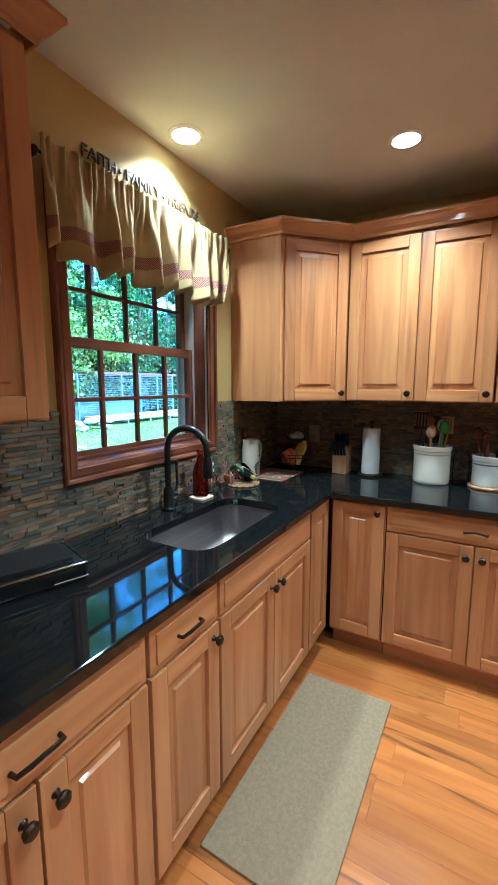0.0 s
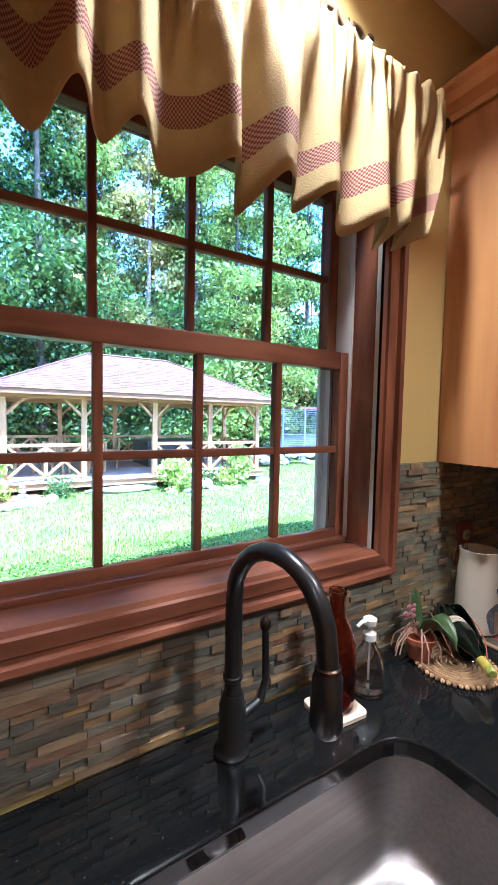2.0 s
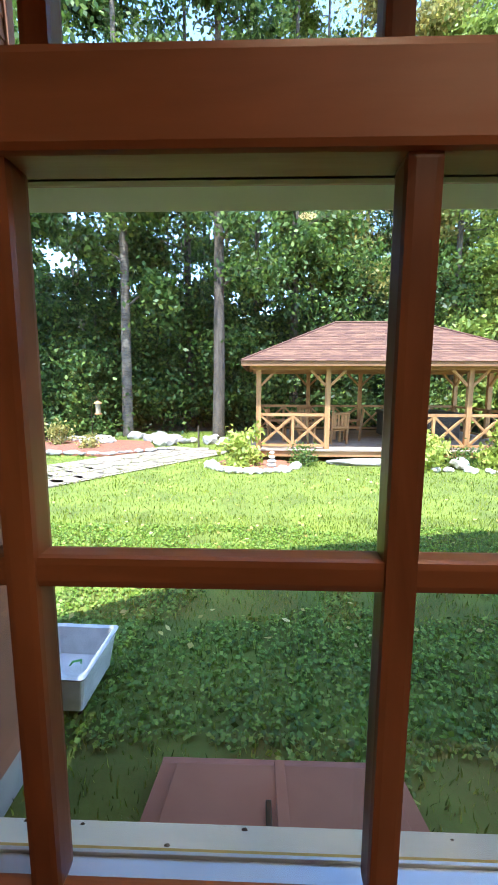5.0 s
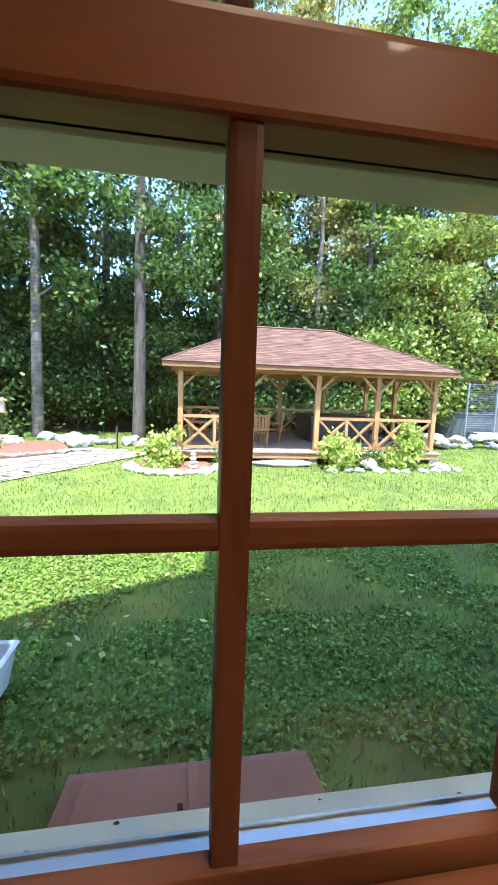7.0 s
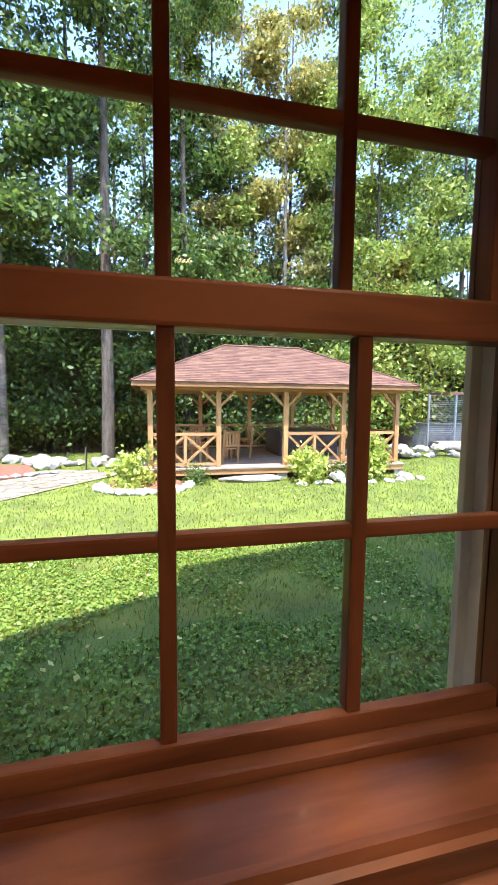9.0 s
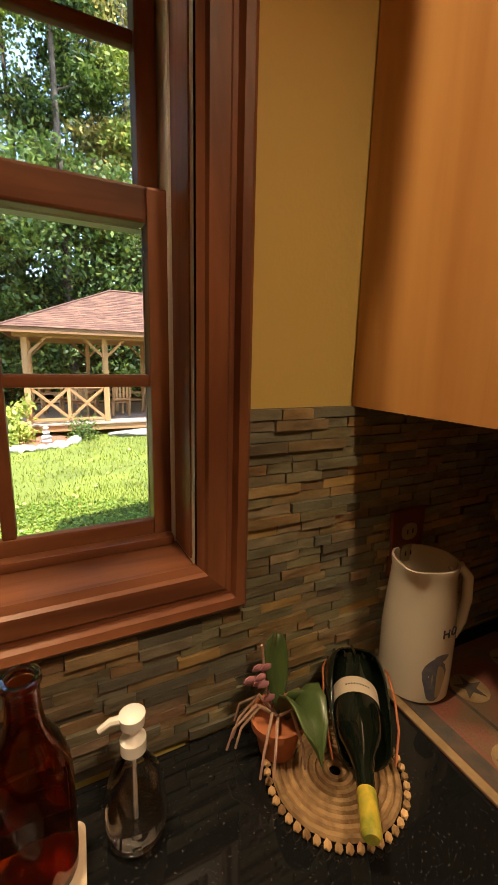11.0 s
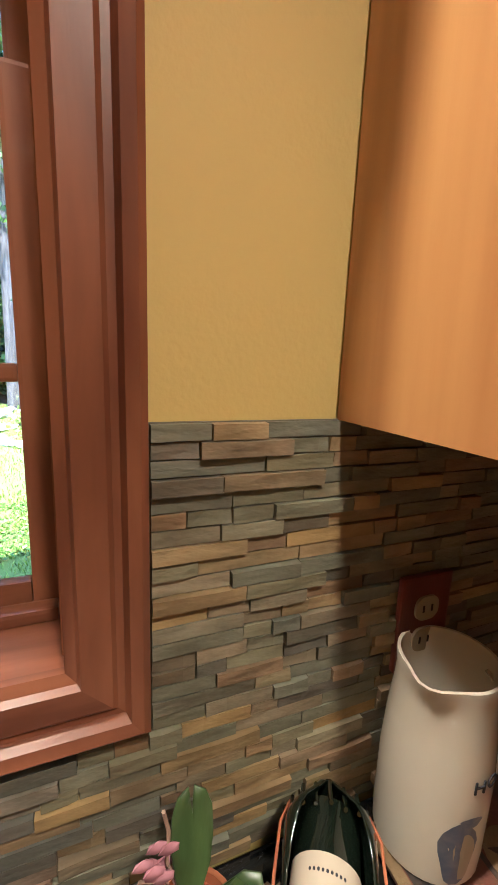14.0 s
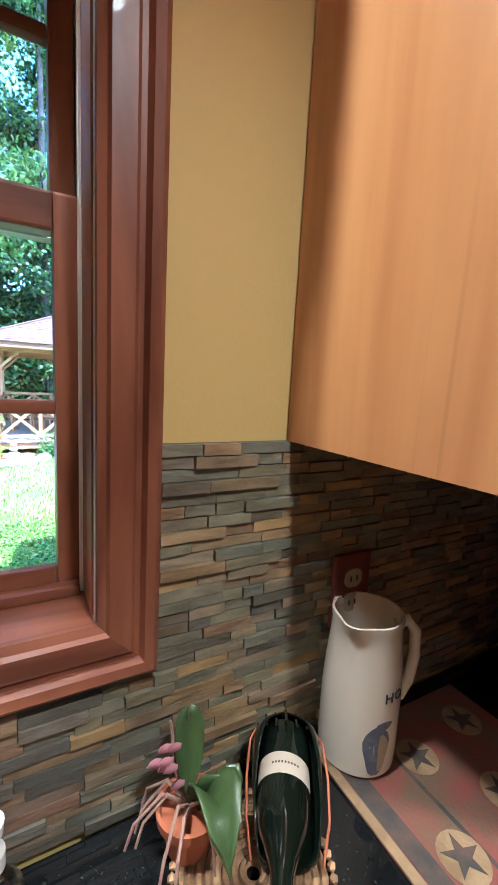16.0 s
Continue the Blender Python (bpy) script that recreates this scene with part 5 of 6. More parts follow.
L1, L2, L3 = "tall broadleaf tree with a grey trunk and green crown", "slender tree with yellowing autumn leaves", "broadleaf tree in bright sunlit green leaf"
TREES = [
    (-4.45, 17, 15, 0.21, 2.6, "leaf", L1, "birch", 0.33), (-0.6, 17, 16, 0.24, 2.9, "leaf", L1, "bark", 0.30), (2.8, 20.5, 15, 0.22, 2.4, "leaf", L1, "bark", 0.38),
    (-7.2, 14.5, 14, 0.30, 3.2, "leaf", L1, "bark", 0.30), (6.0, 23, 17, 0.16, 2.3, "leaf_gold", L2, "birch", 0.36), (8.3, 22, 16, 0.15, 2.2, "leaf_gold", L2, "birch", 0.35),
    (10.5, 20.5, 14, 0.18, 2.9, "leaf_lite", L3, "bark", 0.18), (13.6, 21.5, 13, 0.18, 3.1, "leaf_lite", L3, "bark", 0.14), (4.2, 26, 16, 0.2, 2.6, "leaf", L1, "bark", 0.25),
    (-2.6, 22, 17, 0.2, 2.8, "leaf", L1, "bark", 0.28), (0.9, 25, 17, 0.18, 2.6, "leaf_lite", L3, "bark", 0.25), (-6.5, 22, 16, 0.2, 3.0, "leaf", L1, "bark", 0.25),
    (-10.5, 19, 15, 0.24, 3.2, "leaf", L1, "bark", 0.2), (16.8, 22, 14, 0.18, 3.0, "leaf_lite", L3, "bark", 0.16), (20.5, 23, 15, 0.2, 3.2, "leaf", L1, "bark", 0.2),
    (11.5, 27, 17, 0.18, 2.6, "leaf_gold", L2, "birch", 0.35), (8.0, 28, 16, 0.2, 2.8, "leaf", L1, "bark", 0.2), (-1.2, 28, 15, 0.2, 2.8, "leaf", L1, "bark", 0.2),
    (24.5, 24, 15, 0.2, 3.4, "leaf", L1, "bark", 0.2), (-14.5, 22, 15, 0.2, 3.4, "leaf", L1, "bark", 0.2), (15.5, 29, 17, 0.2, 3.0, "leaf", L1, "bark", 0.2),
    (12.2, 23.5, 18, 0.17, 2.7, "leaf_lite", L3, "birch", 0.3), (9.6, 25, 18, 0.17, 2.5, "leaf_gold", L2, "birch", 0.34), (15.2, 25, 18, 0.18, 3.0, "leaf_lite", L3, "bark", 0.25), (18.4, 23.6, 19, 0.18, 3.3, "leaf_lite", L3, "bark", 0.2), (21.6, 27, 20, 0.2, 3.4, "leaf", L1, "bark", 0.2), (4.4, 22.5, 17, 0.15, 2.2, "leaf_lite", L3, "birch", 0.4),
]
for x, y, h, r, cw, m, lab, bark, base in TREES:
    tree("tree", x, y, h * 1.45, r * 1.1, cw * 1.15, m, lab, bark, base * 0.72, leaves=14000 if y < 24 else 9000, size=0.125, clumps=80)
g = np.random.default_rng(9)


def thicket(name, n, x0, x1, y0, y1, z0, z1, size, material, label, spots):
    cs = np.stack([g.uniform(x0, x1, spots), g.uniform(y0, y1, spots), z0 + (z1 - z0) * g.uniform(0, 1, spots) ** 1.5], 1)
    rad = g.uniform(0.35, 0.95, spots)
    i = g.integers(0, spots, n)
    p = cs[i] + g.normal(size=(n, 3)) * rad[i][:, None] * np.array((1, 1, 0.6))
    p[:, 2] = np.maximum(p[:, 2], GROUND)
    return quads(name, p, g.uniform(size * 0.6, size * 1.3, n), M[material], None, label, "undergrowth", "stuff")


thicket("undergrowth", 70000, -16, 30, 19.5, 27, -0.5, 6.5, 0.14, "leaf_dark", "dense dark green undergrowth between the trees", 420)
thicket("undergrowth", 30000, -13, 11, 18.2, 21.5, 0.2, 7.5, 0.115, "leaf", "green young trees and low branches behind the front trunks", 130)
thicket("undergrowth", 9000, -11, -4.5, 15.5, 19, -0.5, 3.2, 0.10, "leaf", "pale green shrubs at the wood's edge", 40)
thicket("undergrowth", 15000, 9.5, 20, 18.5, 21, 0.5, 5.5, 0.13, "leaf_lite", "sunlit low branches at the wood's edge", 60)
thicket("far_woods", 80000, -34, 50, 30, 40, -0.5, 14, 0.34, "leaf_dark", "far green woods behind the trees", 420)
bm = B()
rnd = random.Random(4)
for k in range(70):
    x, y = rnd.uniform(-22, 34), rnd.uniform(24, 34)
    tube(bm, [(x, y, GROUND - 0.2), (x + rnd.uniform(-0.3, 0.3), y, 6), (x + rnd.uniform(-0.6, 0.6), y, 13)], rnd.uniform(0.06, 0.16), 6, 0.03)
bk = sheet(B(), -70, 90, 0, 1, 40, 1, lambda x, y: 0)
for v in bk.verts:
    v.co = Vector((v.co.x, 62 - 0.004 * v.co.x ** 2, GROUND - 1 + v.co.y * (13 + 2.5 * noise.noise(Vector((v.co.x * 0.15, 3, 0))))))
solid("backdrop", bk, M["woods"], "distant dark green wooded slope", "backdrop", kind="structure")
solid("far_trunks", bm, M["bark"], "slim grey trunks far in the woods", "trees", kind="stuff")

# ---- gazebo ----
gz = thing("gazebo", "open cedar gazebo with a hipped red-brown shingle roof and crossed rails", "gazebo", 0.07, 0, 0)
PX, PY, DECK = (1.05, 3.0, 5.06, 6.95, 8.82), (11.6, 14.05, 16.5), -0.34
part("deck_frame", box(B(), 0.85, 9.02, 11.42, 16.68, DECK - 0.2, DECK - 0.04), M["cedar_h"], gz)
for i in range(38):
    part("deck_board", box(B(), 0.80, 9.07, 11.38 + i * 0.14, 11.512 + i * 0.14, DECK - 0.038, DECK), M["deck"], gz)
for px in (0.95, 4.95, 8.9):
    for py in (11.6, 16.4):
        part("pier", box(B(), px - 0.15, px + 0.15, py - 0.13, py + 0.15, GROUND - 0.15, DECK - 0.2), M["concrete"], gz)
posts = [(x, PY[0]) for x in PX] + [(x, PY[2]) for x in PX] + [(PX[0], PY[1]), (PX[4], PY[1])]
for x, y in posts:
    p = part("post", box(B(), x - 0.07, x + 0.07, y - 0.07, y + 0.07, DECK, 1.90, 0.006), M["cedar"], gz)
    if y != PY[1]:
        for s in (-1, 1):
            if (x == PX[0] and s < 0) or (x == PX[4] and s > 0):
                continue
            part("brace", box(B(), -0.035, 0.035, -0.04, 0.04, 0, 0.62, 0.004, pose(x + s * 0.06, y, 1.46, 0, s * 45, 0)), M["cedar"], p)
    sy = 1 if y < PY[1] else -1
    if x in (PX[0], PX[4]):
        part("brace", box(B(), -0.04, 0.04, -0.035, 0.035, 0, 0.62, 0.004, pose(x, y + sy * 0.06, 1.46, -45 * sy, 0, 0)), M["cedar"], p)
for y in (PY[0], PY[2]):
    part("beam", box(B(), 0.80, 9.07, y - 0.07, y + 0.07, 1.90, 2.10, 0.006), M["cedar_h"], gz)
for x in (PX[0], PX[4]):
    part("beam", box(B(), x - 0.068, x + 0.068, PY[0] + 0.07, PY[2] - 0.07, 1.902, 2.098, 0.006), M["cedar_h"], gz)


def rail_bay(x0, x1, y, along_y=False):
    def seg(name, a, b, za, zb, w, d):
        if along_y:
            bm = tube(B(), [(y, a, za), (y, b, zb)], w, 4)
        else:
            bm = tube(B(), [(a, y, za), (b, y, zb)], w, 4)
        part(name, bm, M["cedar_h"], gz)
    m = (x0 + x1) / 2
    seg("handrail", x0, x1, DECK + 0.98, DECK + 0.98, 0.06, 0.05)
    seg("bottom_rail", x0, x1, DECK + 0.10, DECK + 0.10, 0.05, 0.05)
    for a, b in ((x0, m), (m, x1)):
        seg("cross_brace", a, b, DECK + 0.12, DECK + 0.95, 0.045, 0.03)
        seg("cross_brace", a, b, DECK + 0.95, DECK + 0.12, 0.045, 0.03)
    part("baluster", box(B(), *((y - 0.04, y + 0.04, m - 0.04, m + 0.04) if along_y else (m - 0.04, m + 0.04, y - 0.04, y + 0.04)), DECK + 0.1, DECK + 0.97), M["cedar"], gz)


for a, b in ((0, 1), (2, 3), (3, 4)):
    rail_bay(PX[a] + 0.07, PX[b] - 0.07, PY[0])
for a in range(4):
    rail_bay(PX[a] + 0.07, PX[a + 1] - 0.07, PY[2])
for a in (0, 1):
    rail_bay(PY[a] + 0.07, PY[a + 1] - 0.07, PX[0], True)
    rail_bay(PY[a] + 0.07, PY[a + 1] - 0.07, PX[4], True)
EX0, EX1, EY0, EY1, EZ = 0.57, 9.28, 11.10, 17.0, 2.12
RX0, RX1, RY, RZ = 3.55, 6.35, 14.05, 3.52
bm = B()
for a, b, c2, d in (((EX0, EY0), (EX1, EY0), (RX1, RY), (RX0, RY)), ((EX1, EY1), (EX0, EY1), (RX0, RY), (RX1, RY))):
    vs = [bm.verts.new((*a, EZ)), bm.verts.new((*b, EZ)), bm.verts.new((*c2, RZ)), bm.verts.new((*d, RZ))]
    bm.faces.new(vs)
for a, b, c2 in (((EX0, EY1), (EX0, EY0), (RX0, RY)), ((EX1, EY0), (EX1, EY1), (RX1, RY))):
    bm.faces.new([bm.verts.new((*a, EZ)), bm.verts.new((*b, EZ)), bm.verts.new((*c2, RZ))])
roof = part("roof", bm, M["cedar_h"], gz, "cedar roof boards")
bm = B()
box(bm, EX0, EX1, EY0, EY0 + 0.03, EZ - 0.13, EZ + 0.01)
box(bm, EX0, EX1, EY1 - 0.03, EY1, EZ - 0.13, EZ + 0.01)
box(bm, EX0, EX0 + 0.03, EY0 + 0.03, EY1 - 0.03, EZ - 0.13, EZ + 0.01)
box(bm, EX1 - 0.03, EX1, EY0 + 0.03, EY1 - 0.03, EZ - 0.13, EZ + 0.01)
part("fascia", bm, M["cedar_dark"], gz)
# shingle tabs on the front and side slopes, each a thin lapped slab
bm = B()
rnd = random.Random(8)


def shingle_slope(p0, p1, q0, q1, rows):
    p0, p1, q0, q1 = map(Vector, (p0, p1, q0, q1))
    nrm = (p1 - p0).cross(q0 - p0).normalized()
    if nrm.z < 0:
        nrm = -nrm
    for j in range(rows):
        t0, t1 = j / rows, (j + 1.15) / rows
        a0, b0 = p0.lerp(q0, t0), p1.lerp(q1, t0)
        length = (b0 - a0).length
        u = -rnd.random() * 0.2
        while u < length:
            w = rnd.uniform(0.22, 0.36)
            ua, ub = max(0, u) / length, min(length, u + w - 0.006) / length
            if ub > ua:
                lift = rnd.uniform(0.010, 0.017)
                tt = min(1, t1)
                lo_a, lo_b = a0.lerp(b0, ua), a0.lerp(b0, ub)
                hi_a = lo_a + (q0 - p0).lerp(q1 - p1, ua) * (tt - t0)
                hi_b = lo_b + (q0 - p0).lerp(q1 - p1, ub) * (tt - t0)
                v = [bm.verts.new(lo_a + nrm * 0.004), bm.verts.new(lo_b + nrm * 0.004), bm.verts.new(lo_b + nrm * lift), bm.verts.new(lo_a + nrm * lift),
                     bm.verts.new(hi_b + nrm * 0.006), bm.verts.new(hi_a + nrm * 0.006)]
                bm.faces.new((v[0], v[1], v[2], v[3]))
                bm.faces.new((v[3], v[2], v[4], v[5]))
            u += w


shingle_slope((EX0 - 0.03, EY0 - 0.03, EZ), (EX1 + 0.03, EY0 - 0.03, EZ), (RX0, RY, RZ), (RX1, RY, RZ), 24)
shingle_slope((EX0 - 0.03, EY1, EZ), (EX0 - 0.03, EY0 - 0.03, EZ), (RX0, RY, RZ), (RX0, RY + 0.001, RZ), 24)
shingle_slope((EX1 + 0.03, EY0 - 0.03, EZ), (EX1 + 0.03, EY1, EZ), (RX1, RY, RZ), (RX1, RY + 0.001, RZ), 24)
shingle_slope((EX1, EY1, EZ), (EX0, EY1, EZ), (RX1, RY, RZ), (RX0, RY, RZ), 16)
sh = part("shingles", bm, M["shingle"], gz, "weathered red-brown asphalt shingles")
tagged(sh, kind="stuff")
bm = tube(B(), [(RX0, RY, RZ + 0.02), (RX1, RY, RZ + 0.02)], 0.045, 6)
for a, b in (((EX0, EY0, EZ + 0.02), (RX0, RY, RZ + 0.02)), ((EX1, EY0, EZ + 0.02), (RX1, RY, RZ + 0.02))):
    tube(bm, [a, b], 0.035, 6)
part("ridge_cap", bm, M["shingle"], gz)

# ---- gazebo furniture ----
def log_chair():
    c = thing("log_chair", "rustic cedar log chair with a slatted back in the gazebo", "chair", 3.55, 12.85, DECK, 195, "chairs in the gazebo")
    part("seat", box(B(), -0.27, 0.27, -0.25, 0.25, 0.40, 0.45, 0.01), M["cedar_h"], c)
    for x in (-0.26, 0.26):
        for y, h in ((-0.23, 0.64), (0.25, 1.02)):
            part("leg", tube(B(), [(x, y, 0), (x, y + (0.10 if h > 1 else 0), h)], 0.04, 8), M["cedar"], c, smooth=True)
        part("armrest", box(B(), x - 0.05, x + 0.05, -0.28, 0.30, 0.62, 0.66, 0.008), M["cedar_h"], c)
    for z in (0.52, 0.95):
        part("back_rail", tube(B(), [(-0.26, 0.28 + z * 0.08, z), (0.26, 0.28 + z * 0.08, z)], 0.04, 8), M["cedar_h"], c, smooth=True)
    for k in range(4):
        part("slat", box(B(), -0.21 + k * 0.115, -0.135 + k * 0.115, 0.315, 0.335, 0.50, 0.97, 0.004), M["cedar"], c)
    return c


ch = log_chair()
for x, y, a in ((2.55, 12.9, 150), (4.25, 13.7, 255), (1.75, 13.6, 80), (2.9, 15.2, 10)):
    copy_thing(ch, pose(x, y, DECK, 0, 0, a))
tb = thing("picnic_table", "rustic cedar table on the gazebo deck", "table", 2.95, 14.0, DECK)
for k in range(6):
    part("top_board", box(B(), -0.85, 0.85, -0.45 + k * 0.15, -0.305 + k * 0.15, 0.70, 0.745, 0.004), M["cedar_h"], tb)
for x in (-0.7, 0.7):
    for y in (-0.35, 0.35):
        part("leg", box(B(), x - 0.05, x + 0.05, y - 0.05, y + 0.05, 0, 0.70, 0.005), M["cedar"], tb)
ht = thing("hot_tub", "square dark brown hot tub covered on the gazebo deck", "hot tub", 6.7, 14.6, DECK)
part("shell", box(B(), -1.1, 1.1, -1.0, 1.0, 0.0, 0.80, 0.04), M["tub"], ht)
part("cover", box(B(), -1.15, 1.15, -1.05, 1.05, 0.80, 0.92, 0.03), M["tub"], ht, "folding dark cover")
solid("stone_step", ball(B(), 0, 0, 0, 0.5, 1.95, 0.42, 0.24, 3, 0.25), M["stone_dark"], "long rough stone step before the gazebo deck", "step", 4.02, 11.12, GROUND + 0.06)

# ---- beds, bushes, stones ----
rnd = random.Random(12)


def bush(x, y, r, h, m, label, leaves=1500, size=0.075):
    b = thing("bush", label, "bush", x, y, GROUND - 0.05)
    bm = B()
    for k in range(9):
        a = rnd.uniform(0, 6.28)
        tube(bm, [(0, 0, 0), (0.4 * r * math.cos(a), 0.4 * r * math.sin(a), h * 0.5), (0.8 * r * math.cos(a), 0.8 * r * math.sin(a), h * rnd.uniform(0.6, 0.9))], 0.012, 5, 0.005)
    part("stems", bm, M["bark"], b)
    gg = np.random.default_rng(int(x * 50 + 700))
    k = 22
    c = gg.normal(size=(k, 3)) * np.array((r * 0.48, r * 0.48, h * 0.26)) + np.array((0, 0, h * 0.55))
    p = c[gg.integers(0, k, leaves)] + gg.normal(size=(leaves, 3)) * 0.13
    p[:, 2] = np.abs(p[:, 2])
    quads("leaves", p, gg.uniform(size * 0.6, size * 1.3, leaves), M[m], b, "broad bright green leaves")


BL = "leafy bright green garden bush in a stone-edged bed"
bush(0.50, 10.75, 0.50, 0.85, "leaf_bush", BL)
bush(5.66, 10.85, 0.50, 0.90, "leaf_bush", BL, 1700)
bush(7.66, 10.85, 0.54, 0.95, "leaf_bush", BL, 1800)
bush(2.35, 10.9, 0.35, 0.5, "leaf", "small feathery green bush beside the stone step", 700, 0.04)
bush(6.62, 10.95, 0.35, 0.45, "leaf", "small feathery green bush beside the stone step", 700, 0.04)
bush(-6.0, 14.2, 0.35, 0.8, "leaf_gold", "yellow-green shrub in the mulch bed", 500, 0.06)
bush(-4.6, 13.4, 0.28, 0.45, "leaf_gold", "yellow-green shrub in the mulch bed", 400, 0.05)
solid("garden_bed", lathe(B(), [(1.15, -0.05), (1.0, 0.04), (0.05, 0.06)], seg=26), M["mulch"], "mulched garden bed before the gazebo", "garden bed", 1.0, 10.95, GROUND, smooth=True)


def stone(x, y, z, s, m="stone_lite", label="pale rounded edging stone", cat="stone", group="edging stones", flatness=0.6):
    solid("edging_stone", ball(B(), 0, 0, 0, s, rnd.uniform(0.9, 1.5), rnd.uniform(0.8, 1.2), flatness, 2, 0.45), M[m], label, cat, x, y, z, rnd.uniform(0, 360), group)


for k in range(17):
    a = radians(172 + k * 11.6)
    stone(1.0 + 1.18 * math.cos(a), 10.85 + 1.0 * math.sin(a), GROUND + 0.06, rnd.uniform(0.11, 0.17))
for k in range(10):
    stone(5.2 + k * 0.43 + rnd.uniform(-0.1, 0.1), 10.25 + 0.10 * math.sin(k) + (0.15 if k > 7 else 0), GROUND + 0.04, rnd.uniform(0.10, 0.16))
stone(6.5, 10.75, GROUND + 0.13, 0.26)
stone(8.6, 10.6, GROUND + 0.09, 0.22)
for k in range(4):
    solid("cairn_stone", ball(B(), 0, 0, 0, 0.11 - 0.018 * k, 1.3, 1.2, 0.7, 2, 0.3), M["stone_lite"], "stone of a small stacked garden cairn", "stone", 1.48, 10.55, GROUND + 0.08 + 0.11 * k, 40 * k, "cairn")
bm = B()
poly(bm, [(-7.0, 12.4), (-3.4, 11.9), (-2.2, 13.0), (-3.0, 15.0), (-7.2, 15.8)], GROUND - 0.05, GROUND + 0.07)
solid("mulch_bed", bm, M["mulch"], "red-brown mulch bed at the wood's edge", "garden bed")
for k in range(24):
    stone(-6.9 + k * 0.22 + rnd.uniform(-0.1, 0.1), 12.25 - k * 0.015 + rnd.uniform(-0.1, 0.15) + max(0, k - 15) * 0.17, GROUND + 0.08, rnd.uniform(0.10, 0.19), "stone_dark", "flat grey edging stone of the mulch bed", flatness=0.4)
for k in range(26):
    stone(rnd.uniform(-6.5, 0.3), rnd.uniform(14.2, 16.2), GROUND + 0.10, rnd.uniform(0.14, 0.36), "stone_dark" if k % 3 else "stone_lite", "grey fieldstone at the wood's edge", flatness=0.55)
for k in range(30):
    stone(rnd.uniform(11.2, 14.2), rnd.uniform(14.6, 15.6), GROUND + rnd.uniform(0.08, 0.45), rnd.uniform(0.12, 0.28), "stone_lite" if k % 2 else "stone_dark", "loose stone of the pile beside the pool deck", group="stone pile")

# flagstone path
path_t = thing("garden_path", "pale flagstone path curving over the lawn", "path", kind="structure")
for k in range(13):
    for s in range(3):
        t = (k + 0.5 * (s % 2)) / 12
        cx, cy = -4.9 + 3.9 * t ** 1.2, 7.9 + 5.2 * t ** 1.25
        ox = (s - 1) * (0.72 - 0.18 * t)
        pts = []
        for q in range(7):
            a = q * 2 * math.pi / 7 + rnd.uniform(-0.2, 0.2)
            pts.append((cx + ox + (0.40 - 0.08 * t) * math.cos(a) * rnd.uniform(0.85, 1.1), cy - ox * 0.5 + 0.36 * math.sin(a) * rnd.uniform(0.85, 1.1)))
        part("flagstone", poly(B(), pts, GROUND - 0.03, GROUND + 0.045), M["path"], path_t)
bm = sheet(B(), 0, 1, 0, 1, 24, 3, lambda u, v: 0)
for v in bm.verts:
    t, s = v.co.x, v.co.y - 0.5
    v.co = Vector((-5.3 + 4.5 * t ** 1.2 + s * 2.2, 7.6 + 5.9 * t ** 1.25 - s * 1.1, GROUND + 0.030))
part("gravel_bed", bm, M["path"], path_t, "pale gravel between the flagstones")

# bird feeder
bf = thing("bird_feeder", "bird feeder hanging from a dark shepherd's hook", "bird feeder", -4.85, 14.3, GROUND)
part("pole", tube(B(), [(0, 0, 0), (0, 0, 1.55), (0.06, 0, 1.72), (0.18, 0, 1.74), (0.24, 0, 1.62)], 0.018, 8), M["dark_metal"], bf, smooth=True)
part("roof", lathe(B(), [(0.15, 1.50), (0.14, 1.52), (0.02, 1.60)], 0.24, 0, 0, 12), M["cedar"], bf)
part("tube", lathe(B(), [(0.085, 1.15), (0.085, 1.50)], 0.24, 0, 0, 12), M["ivory"], bf)
part("tray", lathe(B(), [(0.12, 1.10), (0.13, 1.15), (0.02, 1.15)], 0.24, 0, 0, 12), M["cedar"], bf)
part("sign", box(B(), 0.9, 0.93, -0.1, 0.1, 0.0, 0.75), M["bark"], thing("garden_post", "slim grey wooden post among the stones", "post", -1.9, 14.0, GROUND))

# ---- pool enclosure ----
pool = thing("pool_enclosure", "above-ground pool behind a grey mesh fence on a wooden deck", "pool")
part("pool_wall", lathe(B(), [(2.6, -0.9), (2.6, 0.55), (2.66, 0.58), (2.66, 0.62), (2.4, 0.62)], 17.0, 19.6, 0, 40), M["grey_wall"], pool, smooth=True)
for k in range(9):
    part("deck_board", box(B(), 14.6, 22.5, 16.0 + k * 0.15, 16.14 + k * 0.15, -0.26, -0.22), M["deck"], pool)
part("deck_beam", box(B(), 14.6, 22.5, 16.02, 16.08, -0.46, -0.26), M["deck"], pool)
for k in range(5):
    part("deck_leg", box(B(), 14.8 + k * 1.8, 14.92 + k * 1.8, 16.1, 16.22, -0.9, -0.26), M["deck"], pool)
for k in range(6):
    part("fence_post", tube(B(), [(14.1 + k * 1.5, 17.0, -0.9), (14.1 + k * 1.5, 17.0, 2.05)], 0.05, 8), M["screen"], pool)
for k in range(20):
    part("fence_wire", tube(B(), [(14.1, 16.98, 0.0 + k * 0.105), (21.6, 16.98, 0.0 + k * 0.105)], 0.011, 4), M["screen"], pool)
part("canopy", box(B(), 15.4, 22.5, 17.2, 20, 2.05, 2.2, 0.02, None), M["shingle"], pool, "low red-brown roof")
part("back_wall", box(B(), 14.2, 22.5, 20.0, 20.1, -0.8, 2.0), M["grey_wall"], pool)

